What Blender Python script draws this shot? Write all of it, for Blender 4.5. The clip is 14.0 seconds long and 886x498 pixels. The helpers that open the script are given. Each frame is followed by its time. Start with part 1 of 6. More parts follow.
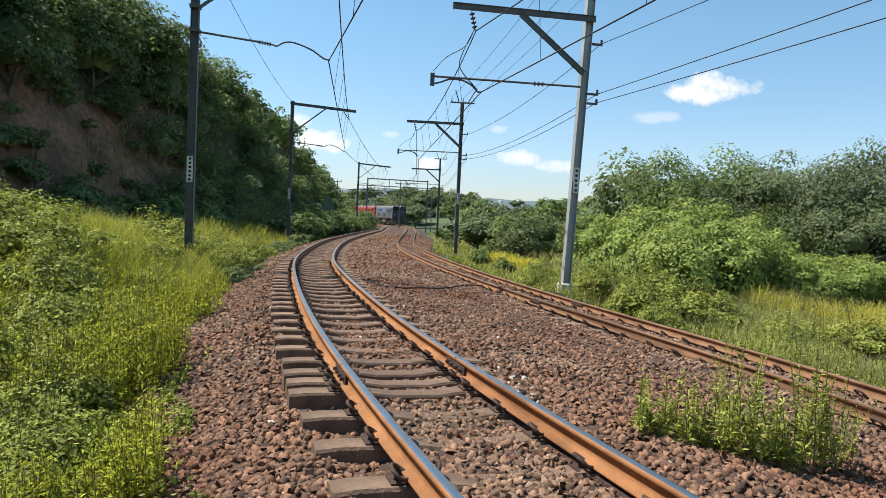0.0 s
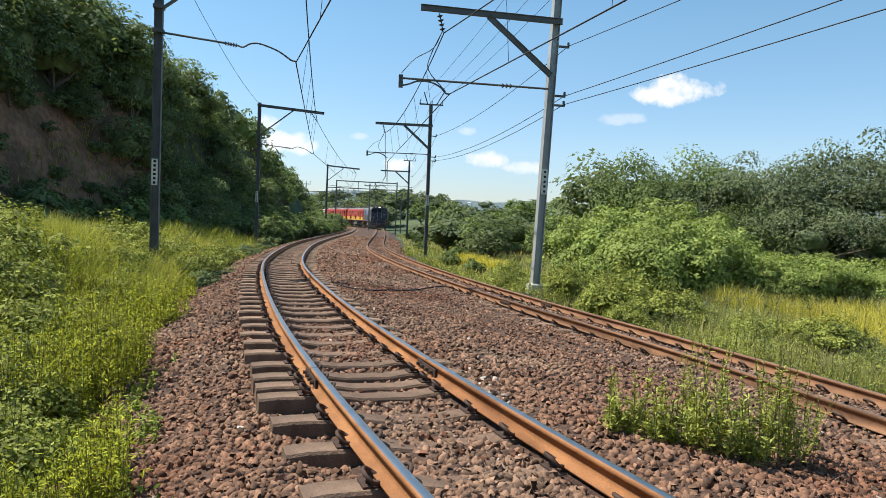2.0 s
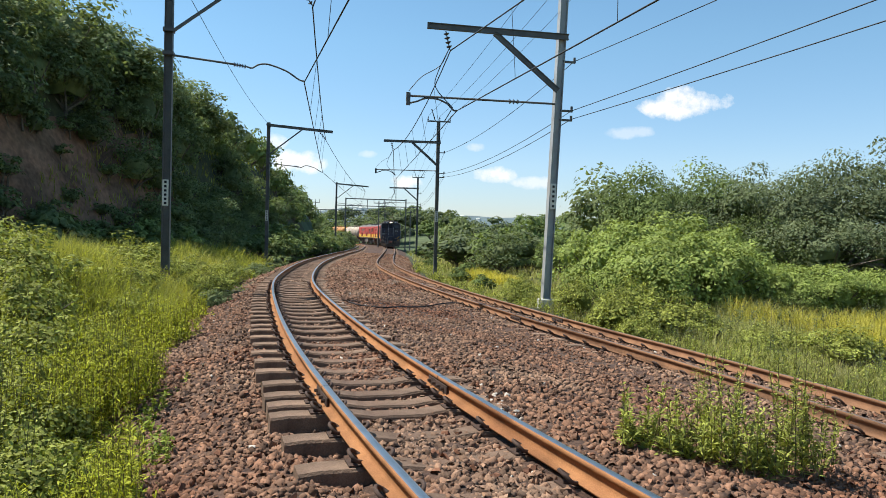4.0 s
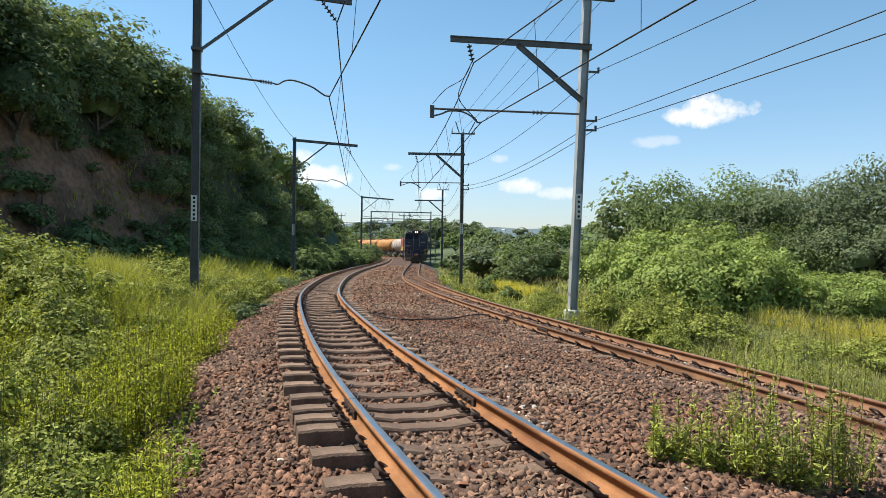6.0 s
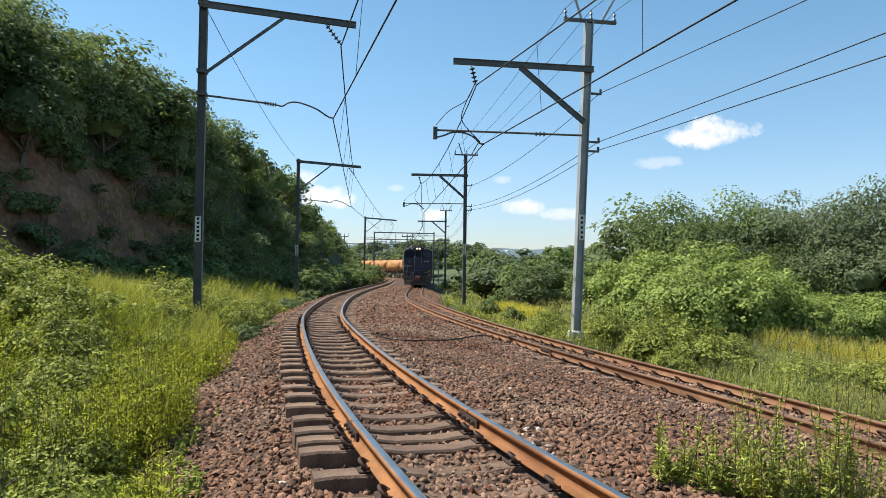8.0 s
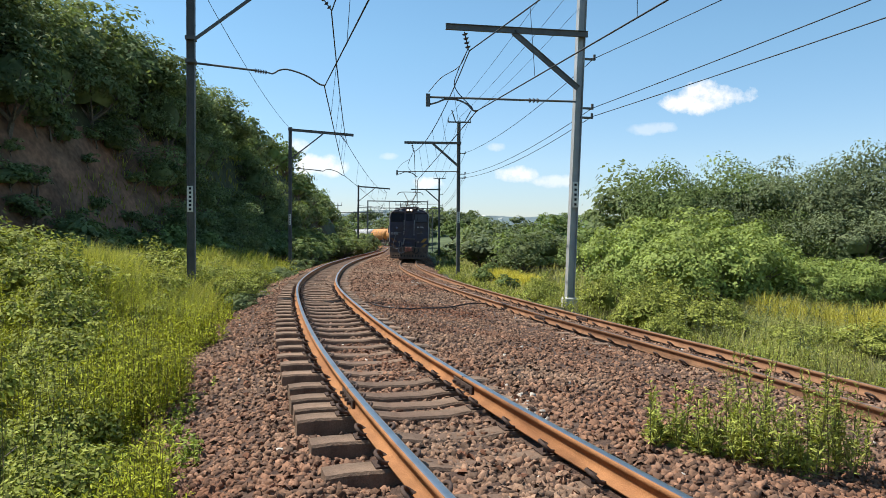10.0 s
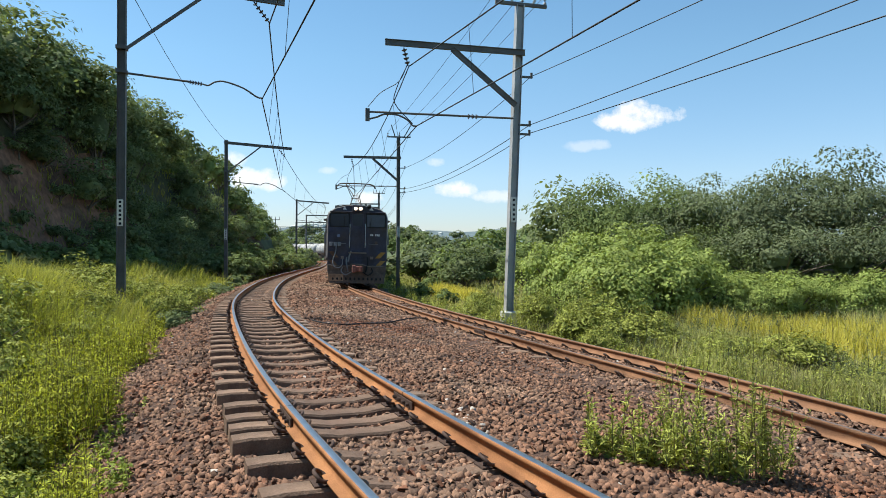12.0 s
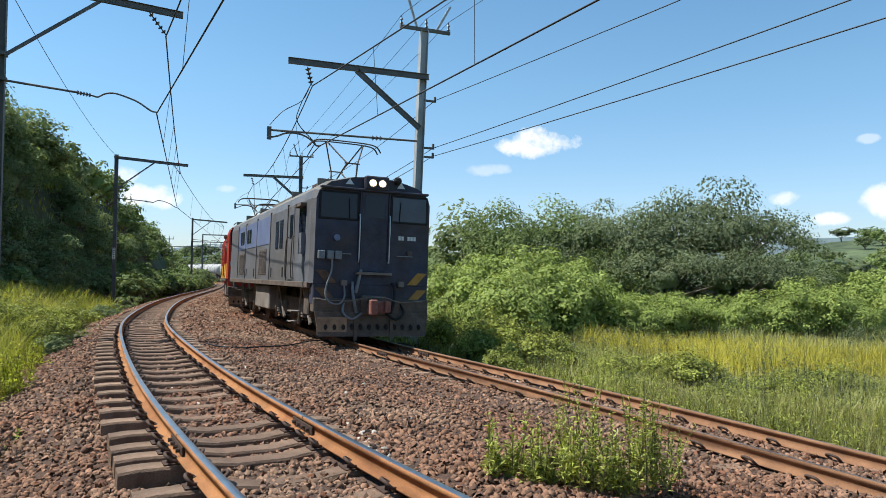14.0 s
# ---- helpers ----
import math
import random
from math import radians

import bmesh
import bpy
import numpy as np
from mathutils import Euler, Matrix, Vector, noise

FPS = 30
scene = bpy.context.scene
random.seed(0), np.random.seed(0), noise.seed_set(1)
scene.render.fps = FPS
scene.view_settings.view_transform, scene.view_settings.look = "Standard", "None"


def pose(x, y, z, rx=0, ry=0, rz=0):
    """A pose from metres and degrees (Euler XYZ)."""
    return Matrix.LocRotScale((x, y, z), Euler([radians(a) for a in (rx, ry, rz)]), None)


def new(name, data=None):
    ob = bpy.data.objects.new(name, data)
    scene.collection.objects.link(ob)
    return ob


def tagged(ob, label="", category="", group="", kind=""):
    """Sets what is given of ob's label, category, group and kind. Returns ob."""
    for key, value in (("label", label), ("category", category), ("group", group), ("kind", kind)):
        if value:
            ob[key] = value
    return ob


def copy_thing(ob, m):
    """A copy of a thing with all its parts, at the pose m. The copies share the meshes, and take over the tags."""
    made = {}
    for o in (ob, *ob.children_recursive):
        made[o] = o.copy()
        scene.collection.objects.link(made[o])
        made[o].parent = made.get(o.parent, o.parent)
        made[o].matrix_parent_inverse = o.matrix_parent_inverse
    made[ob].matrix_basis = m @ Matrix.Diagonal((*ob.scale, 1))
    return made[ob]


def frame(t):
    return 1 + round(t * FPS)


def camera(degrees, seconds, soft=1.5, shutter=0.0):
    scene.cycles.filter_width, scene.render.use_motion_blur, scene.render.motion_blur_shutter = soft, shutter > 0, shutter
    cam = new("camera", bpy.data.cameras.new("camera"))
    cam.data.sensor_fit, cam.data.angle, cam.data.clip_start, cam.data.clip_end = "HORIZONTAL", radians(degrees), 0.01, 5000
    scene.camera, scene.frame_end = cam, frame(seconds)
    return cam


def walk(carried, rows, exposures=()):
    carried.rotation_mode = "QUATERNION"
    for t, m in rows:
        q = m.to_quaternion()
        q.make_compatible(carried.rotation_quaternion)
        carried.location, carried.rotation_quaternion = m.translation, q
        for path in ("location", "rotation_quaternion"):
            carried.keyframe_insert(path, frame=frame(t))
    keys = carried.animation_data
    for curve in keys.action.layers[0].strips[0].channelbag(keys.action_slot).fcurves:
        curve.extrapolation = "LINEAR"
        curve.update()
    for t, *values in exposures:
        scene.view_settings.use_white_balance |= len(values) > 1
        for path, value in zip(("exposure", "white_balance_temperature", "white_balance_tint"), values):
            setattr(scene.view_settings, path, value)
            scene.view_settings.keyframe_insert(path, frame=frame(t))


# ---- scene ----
cam = camera(64.99, 14.0, soft=0.5)
EYE_Z = 1.246
PATH = [
    (0, pose(0, 0, EYE_Z, 87.19, -2.65, 0.40)),
    (0.5, pose(0, 0, EYE_Z, 87.16, -2.48, -0.03)),
    (1, pose(0, 0, EYE_Z, 87.16, -2.43, -1.01)),
    (1.5, pose(0, 0, EYE_Z, 87.35, -2.27, -1.51)),
    (2, pose(0, 0, EYE_Z, 87.44, -2.26, -2.10)),
    (2.5, pose(0, 0, EYE_Z, 87.38, -2.36, -2.48)),
    (5, pose(0, 0, EYE_Z, 89.49, -0.84, -0.02)),
    (5.5, pose(0, 0, EYE_Z, 89.40, -0.82, 0.50)),
    (6, pose(0, 0, EYE_Z, 89.69, -0.74, 0.74)),
    (6.5, pose(0, 0, EYE_Z, 90.03, -0.70, 0.96)),
    (7, pose(0, 0, EYE_Z, 91.12, -0.55, 1.11)),
    (7.5, pose(0, 0, EYE_Z, 91.70, -0.73, 1.03)),
    (10, pose(0, 0, EYE_Z, 88.78, -0.32, 0.49)),
    (10.5, pose(0, 0, EYE_Z, 88.80, -0.31, -0.26)),
    (11, pose(0, 0, EYE_Z, 89.25, -0.22, -1.06)),
    (11.5, pose(0, 0, EYE_Z, 89.63, -0.24, -2.76)),
    (12, pose(0, 0, EYE_Z, 90.01, -0.23, -4.46)),
    (12.5, pose(0, 0, EYE_Z, 90.76, -0.28, -6.56)),
    (13, pose(0, 0, EYE_Z, 90.66, -0.01, -8.81)),
    (13.5, pose(0, 0, EYE_Z, 90.86, -0.13, -11.34)),
    (14, pose(0, 0, EYE_Z, 91.83, -0.49, -12.43)),
]
walk(cam, PATH, exposures=[(0, 0.46, 6420, 8), (11, 0.46, 6380, 8), (14, 0.45, 6180, 7)])

# ---- world, sun, exposure ----
SUN_AZ, SUN_EL = radians(72), radians(58)      # degrees left of the line ahead, and above the horizon
SUN_DIR = Vector((-math.sin(SUN_AZ) * math.cos(SUN_EL), math.cos(SUN_AZ) * math.cos(SUN_EL), math.sin(SUN_EL)))
sun = new("sun", bpy.data.lights.new("sun", "SUN"))
sun.data.energy, sun.data.angle, sun.data.color = 5.2, radians(0.5), (1.0, 0.955, 0.88)
sun.matrix_world = Matrix.Translation((0, 0, 60)) @ (-SUN_DIR).to_track_quat("-Z", "Y").to_matrix().to_4x4()
scene.view_settings.exposure = 0.47
scene.view_settings.use_white_balance = True
scene.view_settings.white_balance_temperature, scene.view_settings.white_balance_tint = 6200, 6


def build_world():
    w = bpy.data.worlds.new("sky")
    scene.world = w
    w.use_nodes = True
    nt = w.node_tree
    nt.nodes.clear()
    out = nt.nodes.new("ShaderNodeOutputWorld")
    bg = nt.nodes.new("ShaderNodeBackground")
    sky = nt.nodes.new("ShaderNodeTexSky")
    sky.sky_type, sky.sun_disc = "NISHITA", False
    sky.sun_elevation, sky.sun_rotation = SUN_EL, -SUN_AZ
    sky.air_density, sky.dust_density, sky.ozone_density = 1.0, 0.1, 1.7
    bg.inputs[1].default_value = 0.110
    tc = nt.nodes.new("ShaderNodeTexCoord")
    nz = nt.nodes.new("ShaderNodeTexNoise")
    nz.inputs["Scale"].default_value, nz.inputs["Detail"].default_value = 26.0, 7.0
    nz.inputs["Roughness"].default_value = 0.6
    nt.links.new(tc.outputs["Generated"], nz.inputs["Vector"])
    total = None
    # fair-weather clouds: bearing (left positive), height, half width, half height, in degrees, and thickness
    for az, el, wd, ht, amount in CLOUDS:
        a, e = radians(az), radians(el)
        d = Vector((-math.sin(a) * math.cos(e), math.cos(a) * math.cos(e), math.sin(e)))
        right = Vector((math.cos(a), math.sin(a), 0))
        up = right.cross(d)
        def dot(v, k):
            n = nt.nodes.new("ShaderNodeVectorMath")
            n.operation = "DOT_PRODUCT"
            n.inputs[1].default_value = v * k
            nt.links.new(tc.outputs["Generated"], n.inputs[0])
            return n.outputs["Value"]
        def op(kind, p, q, r=None, clamp=False):
            n = nt.nodes.new("ShaderNodeMath")
            n.operation, n.use_clamp = kind, clamp
            for i, v in enumerate((p, q) if r is None else (p, q, r)):
                if isinstance(v, (int, float)):
                    n.inputs[i].default_value = v
                else:
                    nt.links.new(v, n.inputs[i])
            return n.outputs[0]
        px, py = dot(right, 1 / radians(wd)), dot(up, 1 / radians(ht))
        r2 = op("ADD", op("MULTIPLY", px, px), op("MULTIPLY", py, py))
        ahead = op("GREATER_THAN", dot(d, 1.0), 0.5)
        body = op("SUBTRACT", op("MULTIPLY_ADD", nz.outputs[0], 2.9, -0.75), r2)
        m = op("MULTIPLY", op("MULTIPLY", op("MULTIPLY", body, 1.6, clamp=True), amount), ahead)
        total = m if total is None else op("MAXIMUM", total, m)
    mix = nt.nodes.new("ShaderNodeMixRGB")
    mix.inputs[2].default_value = (7.6, 7.4, 7.25, 1)
    nt.links.new(total, mix.inputs[0])
    # thin blue haze low down, clear cyan-blue higher up
    sep = nt.nodes.new("ShaderNodeSeparateXYZ")
    nt.links.new(tc.outputs["Generated"], sep.inputs[0])
    ramp = nt.nodes.new("ShaderNodeValToRGB")
    nt.links.new(sep.outputs["Z"], ramp.inputs[0])
    ends = ramp.color_ramp.elements
    ends[0].position, ends[0].color = 0.0, (0.66, 0.68, 0.84, 1)
    ends[1].position, ends[1].color = 0.55, (0.82, 1.10, 1.10, 1)
    for where, tone in ((0.10, (0.86, 0.92, 1.0, 1)), (0.26, (0.90, 1.08, 1.07, 1))):
        ends.new(where).color = tone
    tint = nt.nodes.new("ShaderNodeMixRGB")
    tint.blend_type = "MULTIPLY"
    tint.inputs[0].default_value = 1.0
    nt.links.new(sky.outputs[0], tint.inputs[1])
    nt.links.new(ramp.outputs[0], tint.inputs[2])
    nt.links.new(tint.outputs[0], mix.inputs[1])
    nt.links.new(mix.outputs[0], bg.inputs[0])
    nt.links.new(bg.outputs[0], out.inputs[0])


CLOUDS = [(-20.0, 10.3, 3.6, 1.25, 1.0), (-19.6, 10.9, 1.9, 1.1, 1.0), (-16.3, 8.3, 2.4, 0.6, 0.35), (-5.2, 4.9, 2.6, 0.8, 0.8), (-8.6, 4.3, 2.2, 0.7, 0.55),
          (1.8, 4.2, 1.9, 0.8, 0.9), (10.5, 5.6, 2.6, 1.2, 0.85), (12.5, 7.0, 1.8, 0.9, 0.7), (-3.6, 7.1, 1.2, 0.5, 0.4), (4.9, 6.3, 1.2, 0.4, 0.35),
          (-38.4, 5.6, 1.6, 0.7, 0.7), (-41.6, 4.0, 1.6, 0.6, 0.8), (-45.0, 5.2, 1.8, 1.4, 0.85), (-43.8, 9.5, 1.0, 0.4, 0.4), (22.0, 9.6, 2.0, 0.8, 0.6)]
build_world()


# ---- materials ----
def material(name, base, rough=0.8, metal=0.0, vary=0.3, scale=8.0, fine=60.0, bump=0.3, second=None, second_scale=1.5, second_amount=0.5,
             island=0.0, piece=0.0, spec=0.3, trans=0.0):
    """A surface with two scales of colour variation and a fine relief. second: another colour in patches."""
    m = bpy.data.materials.new(name)
    m.use_nodes = True
    nt = m.node_tree
    b = nt.nodes["Principled BSDF"]
    b.inputs["Roughness"].default_value, b.inputs["Metallic"].default_value = rough, metal
    b.inputs["Specular IOR Level"].default_value = spec
    tc = nt.nodes.new("ShaderNodeTexCoord")

    def noise_at(s, detail=4.0, rg=0.6):
        n = nt.nodes.new("ShaderNodeTexNoise")
        n.inputs["Scale"].default_value, n.inputs["Detail"].default_value, n.inputs["Roughness"].default_value = s, detail, rg
        nt.links.new(tc.outputs["Object"], n.inputs["Vector"])
        return n.outputs[0]

    def ramp(v, lo, hi):
        n = nt.nodes.new("ShaderNodeMapRange")
        n.inputs[1].default_value, n.inputs[2].default_value = 0.3, 0.7
        n.inputs[3].default_value, n.inputs[4].default_value = lo, hi
        nt.links.new(v, n.inputs[0])
        return n.outputs[0]

    def mixed(kind, fac, a, c):
        n = nt.nodes.new("ShaderNodeMixRGB")
        n.blend_type = kind
        for i, v in enumerate((fac, a, c)):
            if isinstance(v, (int, float)):
                n.inputs[i].default_value = v
            elif isinstance(v, tuple):
                n.inputs[i].default_value = (*v, 1)
            else:
                nt.links.new(v, n.inputs[i])
        return n.outputs[0]

    col = base
    if second:
        col = mixed("MIX", ramp(noise_at(second_scale, 5.0), 0.0 - (0.5 - second_amount), 1.0 - (0.5 - second_amount)), base, second)
    col = mixed("MULTIPLY", 1.0, col, mixed("MIX", ramp(noise_at(scale), 0.0, 1.0), (1 - vary,) * 3, (1 + vary,) * 3))
    fn = noise_at(fine, 3.0)
    col = mixed("MULTIPLY", 1.0, col, mixed("MIX", ramp(fn, 0.0, 1.0), (1 - vary * 0.6,) * 3, (1 + vary * 0.6,) * 3))
    for amount, node, out in ((island, "ShaderNodeNewGeometry", "Random Per Island"), (piece, "ShaderNodeObjectInfo", "Random")):
        if amount:
            r = nt.nodes.new(node).outputs[out]
            col = mixed("MULTIPLY", 1.0, col, mixed("MIX", r, (1 - amount, 1 - amount, 1 - amount), (1 + amount, 1 + amount * 0.9, 1 + amount * 0.75)))
    nt.links.new(col, b.inputs["Base Color"])
    if bump:
        bn = nt.nodes.new("ShaderNodeBump")
        bn.inputs["Strength"].default_value, bn.inputs["Distance"].default_value = bump, 0.02
        nt.links.new(fn, bn.inputs["Height"])
        nt.links.new(bn.outputs[0], b.inputs["Normal"])
    if trans:
        out = nt.nodes["Material Output"]
        tr = nt.nodes.new("ShaderNodeBsdfTranslucent")
        mx = nt.nodes.new("ShaderNodeMixShader")
        mx.inputs[0].default_value = trans
        nt.links.new(mixed("MULTIPLY", 1.0, col, (1.15, 1.15, 0.65)), tr.inputs[0])
        nt.links.new(b.outputs[0], mx.inputs[1])
        nt.links.new(tr.outputs[0], mx.inputs[2])
        nt.links.new(mx.outputs[0], out.inputs[0])
    return m


def glow(name, colour, strength):
    m = bpy.data.materials.new(name)
    m.use_nodes = True
    b = m.node_tree.nodes["Principled BSDF"]
    b.inputs["Emission Color"].default_value, b.inputs["Emission Strength"].default_value = (*colour, 1), strength
    return m


M = {
    "soil": material("soil", (0.05, 0.045, 0.025), 0.95, vary=0.35, scale=1.2, fine=30, second=(0.07, 0.075, 0.025), second_scale=0.3),
    "red_earth": material("red_earth", (0.23, 0.115, 0.068), 0.95, vary=0.45, scale=0.5, fine=4, bump=0.8, second=(0.15, 0.095, 0.058), second_scale=0.35),
    # reddish-brown bed, darkened to paint in the shade of gaps between stones
    "ballast": material("ballast", (0.07, 0.034, 0.022), 0.95, vary=0.45, scale=14, fine=45, bump=1.0, second=(0.11, 0.072, 0.052), second_scale=0.5),
    "stone": material("stone", (0.175, 0.078, 0.044), 0.9, vary=0.3, scale=9, fine=60, bump=0.3, second=(0.24, 0.16, 0.11), second_scale=0.35, island=0.55, piece=0.0),
    "stone_piece": material("stone_piece", (0.175, 0.08, 0.046), 0.9, vary=0.25, scale=9, fine=60, bump=0.3, piece=0.4),
    "stone_pale": material("stone_pale", (0.42, 0.38, 0.33), 0.9, vary=0.25, scale=9, fine=60, bump=0.3, island=0.3),
    "sleeper": material("sleeper", (0.275, 0.185, 0.125), 0.92, vary=0.28, scale=5, fine=70, bump=0.5, second=(0.14, 0.085, 0.058), second_scale=2.2, piece=0.22),
    "rust": material("rust", (0.40, 0.185, 0.075), 0.82, vary=0.22, scale=3, fine=90, bump=0.25, second=(0.27, 0.115, 0.05), second_scale=1.1, spec=0.2),
    "rust_brown": material("rust_brown", (0.30, 0.155, 0.08), 0.85, vary=0.22, scale=3, fine=90, bump=0.25, second=(0.20, 0.10, 0.055), second_scale=1.1, spec=0.2),
    "rust_dark": material("rust_dark", (0.075, 0.046, 0.034), 0.8, vary=0.3, scale=8, fine=90),
    "polished": material("polished", (0.40, 0.39, 0.385), 0.36, metal=1.0, vary=0.12, scale=6, fine=120, bump=0.05),
    "rail_top": material("rail_top", (0.20, 0.135, 0.10), 0.5, metal=0.35, vary=0.2, scale=4, fine=90, bump=0.1),
    "galvanised": material("galvanised", (0.47, 0.48, 0.47), 0.55, metal=0.25, vary=0.14, scale=1.5, fine=40, bump=0.08, second=(0.38, 0.37, 0.34), second_scale=0.7),
    "mast_dark": material("mast_dark", (0.17, 0.17, 0.16), 0.7, metal=0.2, vary=0.2, scale=2, fine=40, bump=0.1, second=(0.12, 0.11, 0.10), second_scale=0.8),
    "wire": material("wire", (0.07, 0.072, 0.075), 0.6, metal=0.5, vary=0.1, bump=0),
    "insulator": material("insulator", (0.06, 0.05, 0.05), 0.3, vary=0.1, bump=0, spec=0.6),
    "concrete": material("concrete", (0.55, 0.53, 0.48), 0.9, vary=0.15, scale=6, fine=60),
    "plate_white": material("plate_white", (0.72, 0.70, 0.62), 0.6, vary=0.1, bump=0.05),
    "ink": material("ink", (0.02, 0.02, 0.02), 0.7, vary=0.1, bump=0),
    "bark": material("bark", (0.16, 0.13, 0.10), 0.95, vary=0.4, scale=5, fine=25, bump=0.7),
    "leaf_dark": material("leaf_dark", (0.19, 0.235, 0.105), 0.7, vary=0.3, scale=0.4, fine=3, bump=0, island=0.3, piece=0.22, trans=0.36, spec=0.12),
    "leaf_mid": material("leaf_mid", (0.175, 0.23, 0.078), 0.7, vary=0.3, scale=0.4, fine=3, bump=0, island=0.35, piece=0.2, trans=0.26, spec=0.12),
    "leaf_vine": material("leaf_vine", (0.29, 0.355, 0.095), 0.65, vary=0.25, scale=0.5, fine=3, bump=0, island=0.3, piece=0.08, trans=0.26, spec=0.15),
    "leaf_olive": material("leaf_olive", (0.14, 0.17, 0.09), 0.75, vary=0.3, scale=0.5, fine=3, bump=0, island=0.4, piece=0.15, trans=0.26, spec=0.12),
    "weed": material("weed", (0.30, 0.325, 0.034), 0.65, vary=0.3, scale=0.6, fine=5, bump=0, island=0.65, trans=0.3, spec=0.12),
    "weed_low": material("weed_low", (0.255, 0.315, 0.05), 0.6, vary=0.3, scale=0.8, fine=8, bump=0, island=0.55, trans=0.26, spec=0.2),
    "weed_near": material("weed_near", (0.29, 0.32, 0.075), 0.65, vary=0.3, scale=0.8, fine=8, bump=0, island=0.6, trans=0.28, spec=0.12),
    "grass": material("grass", (0.38, 0.36, 0.085), 0.65, vary=0.3, scale=0.35, fine=4, bump=0, island=0.35, second=(0.27, 0.30, 0.055), second_scale=0.25, trans=0.45),
    "grass_field": material("grass_field", (0.50, 0.46, 0.19), 0.7, vary=0.3, scale=0.3, fine=4, bump=0, island=0.35, second=(0.33, 0.34, 0.12), second_scale=0.5, trans=0.42),
    "grass_yellow": material("grass_yellow", (0.50, 0.44, 0.075), 0.7, vary=0.25, scale=0.3, fine=4, bump=0, island=0.25, trans=0.35),
    "stalk": material("stalk", (0.15, 0.13, 0.06), 0.8, vary=0.3, bump=0, island=0.3),
    # wooded hill colour shifted to blue-green, painting in the haze of distance
    "far_hill_haze": material("far_hill_haze", (0.125, 0.165, 0.165), 1.0, vary=0.25, scale=0.02, fine=0.09, bump=0, second=(0.10, 0.125, 0.13), second_scale=0.006),
    "far_green": material("far_green", (0.065, 0.09, 0.042), 1.0, vary=0.4, scale=0.08, fine=0.4, bump=0.6, second=(0.09, 0.11, 0.05), second_scale=0.02),
}


# ---- mesh helpers ----
def put(bm, parent=None, name="part", mat=None, label=""):
    me = bpy.data.meshes.new(name)
    bm.to_mesh(me)
    bm.free()
    ob = new(name, me)
    if mat:
        me.materials.append(M[mat] if isinstance(mat, str) else mat)
    if parent:
        ob.parent = parent
    if label:
        ob["label"] = label
    return ob


def part(name, bm, mat, parent, label=""):
    return put(bm, parent, name, mat, label)


def arrays(name, verts, faces, mat, parent=None, smooth=False):
    """A mesh object from arrays of corners and of equal-sized faces."""
    me = bpy.data.meshes.new(name)
    verts, faces = np.asarray(verts, np.float32), np.asarray(faces, np.int32)
    k = faces.shape[1]
    me.vertices.add(len(verts))
    me.vertices.foreach_set("co", verts.ravel())
    me.loops.add(faces.size)
    me.loops.foreach_set("vertex_index", faces.ravel())
    me.polygons.add(len(faces))
    me.polygons.foreach_set("loop_start", np.arange(0, faces.size, k, dtype=np.int32))
    me.polygons.foreach_set("loop_total", np.full(len(faces), k, np.int32))
    if smooth:
        me.polygons.foreach_set("use_smooth", np.ones(len(faces), bool))
    me.update(calc_edges=True)
    me.materials.append(M[mat])
    ob = new(name, me)
    if parent:
        ob.parent = parent
    return ob


def box(bm, x0, x1, y0, y1, z0, z1, m=None):
    g = bmesh.ops.create_cube(bm, size=1.0, matrix=Matrix.Translation(((x0 + x1) / 2, (y0 + y1) / 2, (z0 + z1) / 2)) @ Matrix.Diagonal((x1 - x0, y1 - y0, z1 - z0, 1)))
    if m is not None:
        bmesh.ops.transform(bm, matrix=m, verts=g["verts"])
    return g["verts"]


def bar(bm, a, b, w, h=None, r=0.0, sides=0):
    """A bar from a to b: square (w by h), or round when sides is given (w is then the diameter)."""
    a, b = Vector(a), Vector(b)
    d = b - a
    q = d.to_track_quat("Z", "X").to_matrix().to_4x4()
    m = Matrix.Translation((a + b) / 2) @ q
    if sides:
        bmesh.ops.create_cone(bm, cap_ends=True, segments=sides, radius1=w / 2, radius2=(r or w) / 2, depth=d.length, matrix=m)
    else:
        bmesh.ops.create_cube(bm, size=1.0, matrix=m @ Matrix.Diagonal((w, h or w, d.length, 1)))


def tube(name, points, radius, mat, parent=None, res=2):
    """A bent rod or wire through the given points."""
    cu = bpy.data.curves.new(name, "CURVE")
    cu.dimensions, cu.bevel_depth, cu.bevel_resolution = "3D", radius, res
    sp = cu.splines.new("POLY")
    sp.points.add(len(points) - 1)
    for p, q in zip(sp.points, points):
        p.co = (*q, 1)
    tmp = bpy.data.objects.new("tmp", cu)
    me = bpy.data.meshes.new_from_object(tmp)
    bpy.data.objects.remove(tmp)
    bpy.data.curves.remove(cu)
    me.name = name
    me.materials.clear()
    me.materials.append(M[mat])
    ob = new(name, me)
    if parent:
        ob.parent = parent
    return ob


def bevelled(bm, width, segments=1):
    bmesh.ops.bevel(bm, geom=list(bm.edges), offset=width, segments=segments, affect="EDGES", profile=0.6)
    return bm


def smooth_path(points, n=6):
    """More points along a bent line (Catmull-Rom)."""
    p = [Vector(q) for q in points]
    p = [p[0] * 2 - p[1]] + p + [p[-1] * 2 - p[-2]]
    out = []
    for i in range(1, len(p) - 2):
        for k in range(n):
            t = k / n
            out.append(0.5 * (2 * p[i] + (p[i + 1] - p[i - 1]) * t + (2 * p[i - 1] - 5 * p[i] + 4 * p[i + 1] - p[i + 2]) * t * t
                              + (3 * p[i] - p[i - 1] - 3 * p[i + 1] + p[i + 2]) * t ** 3))
    return out + [p[-2]]


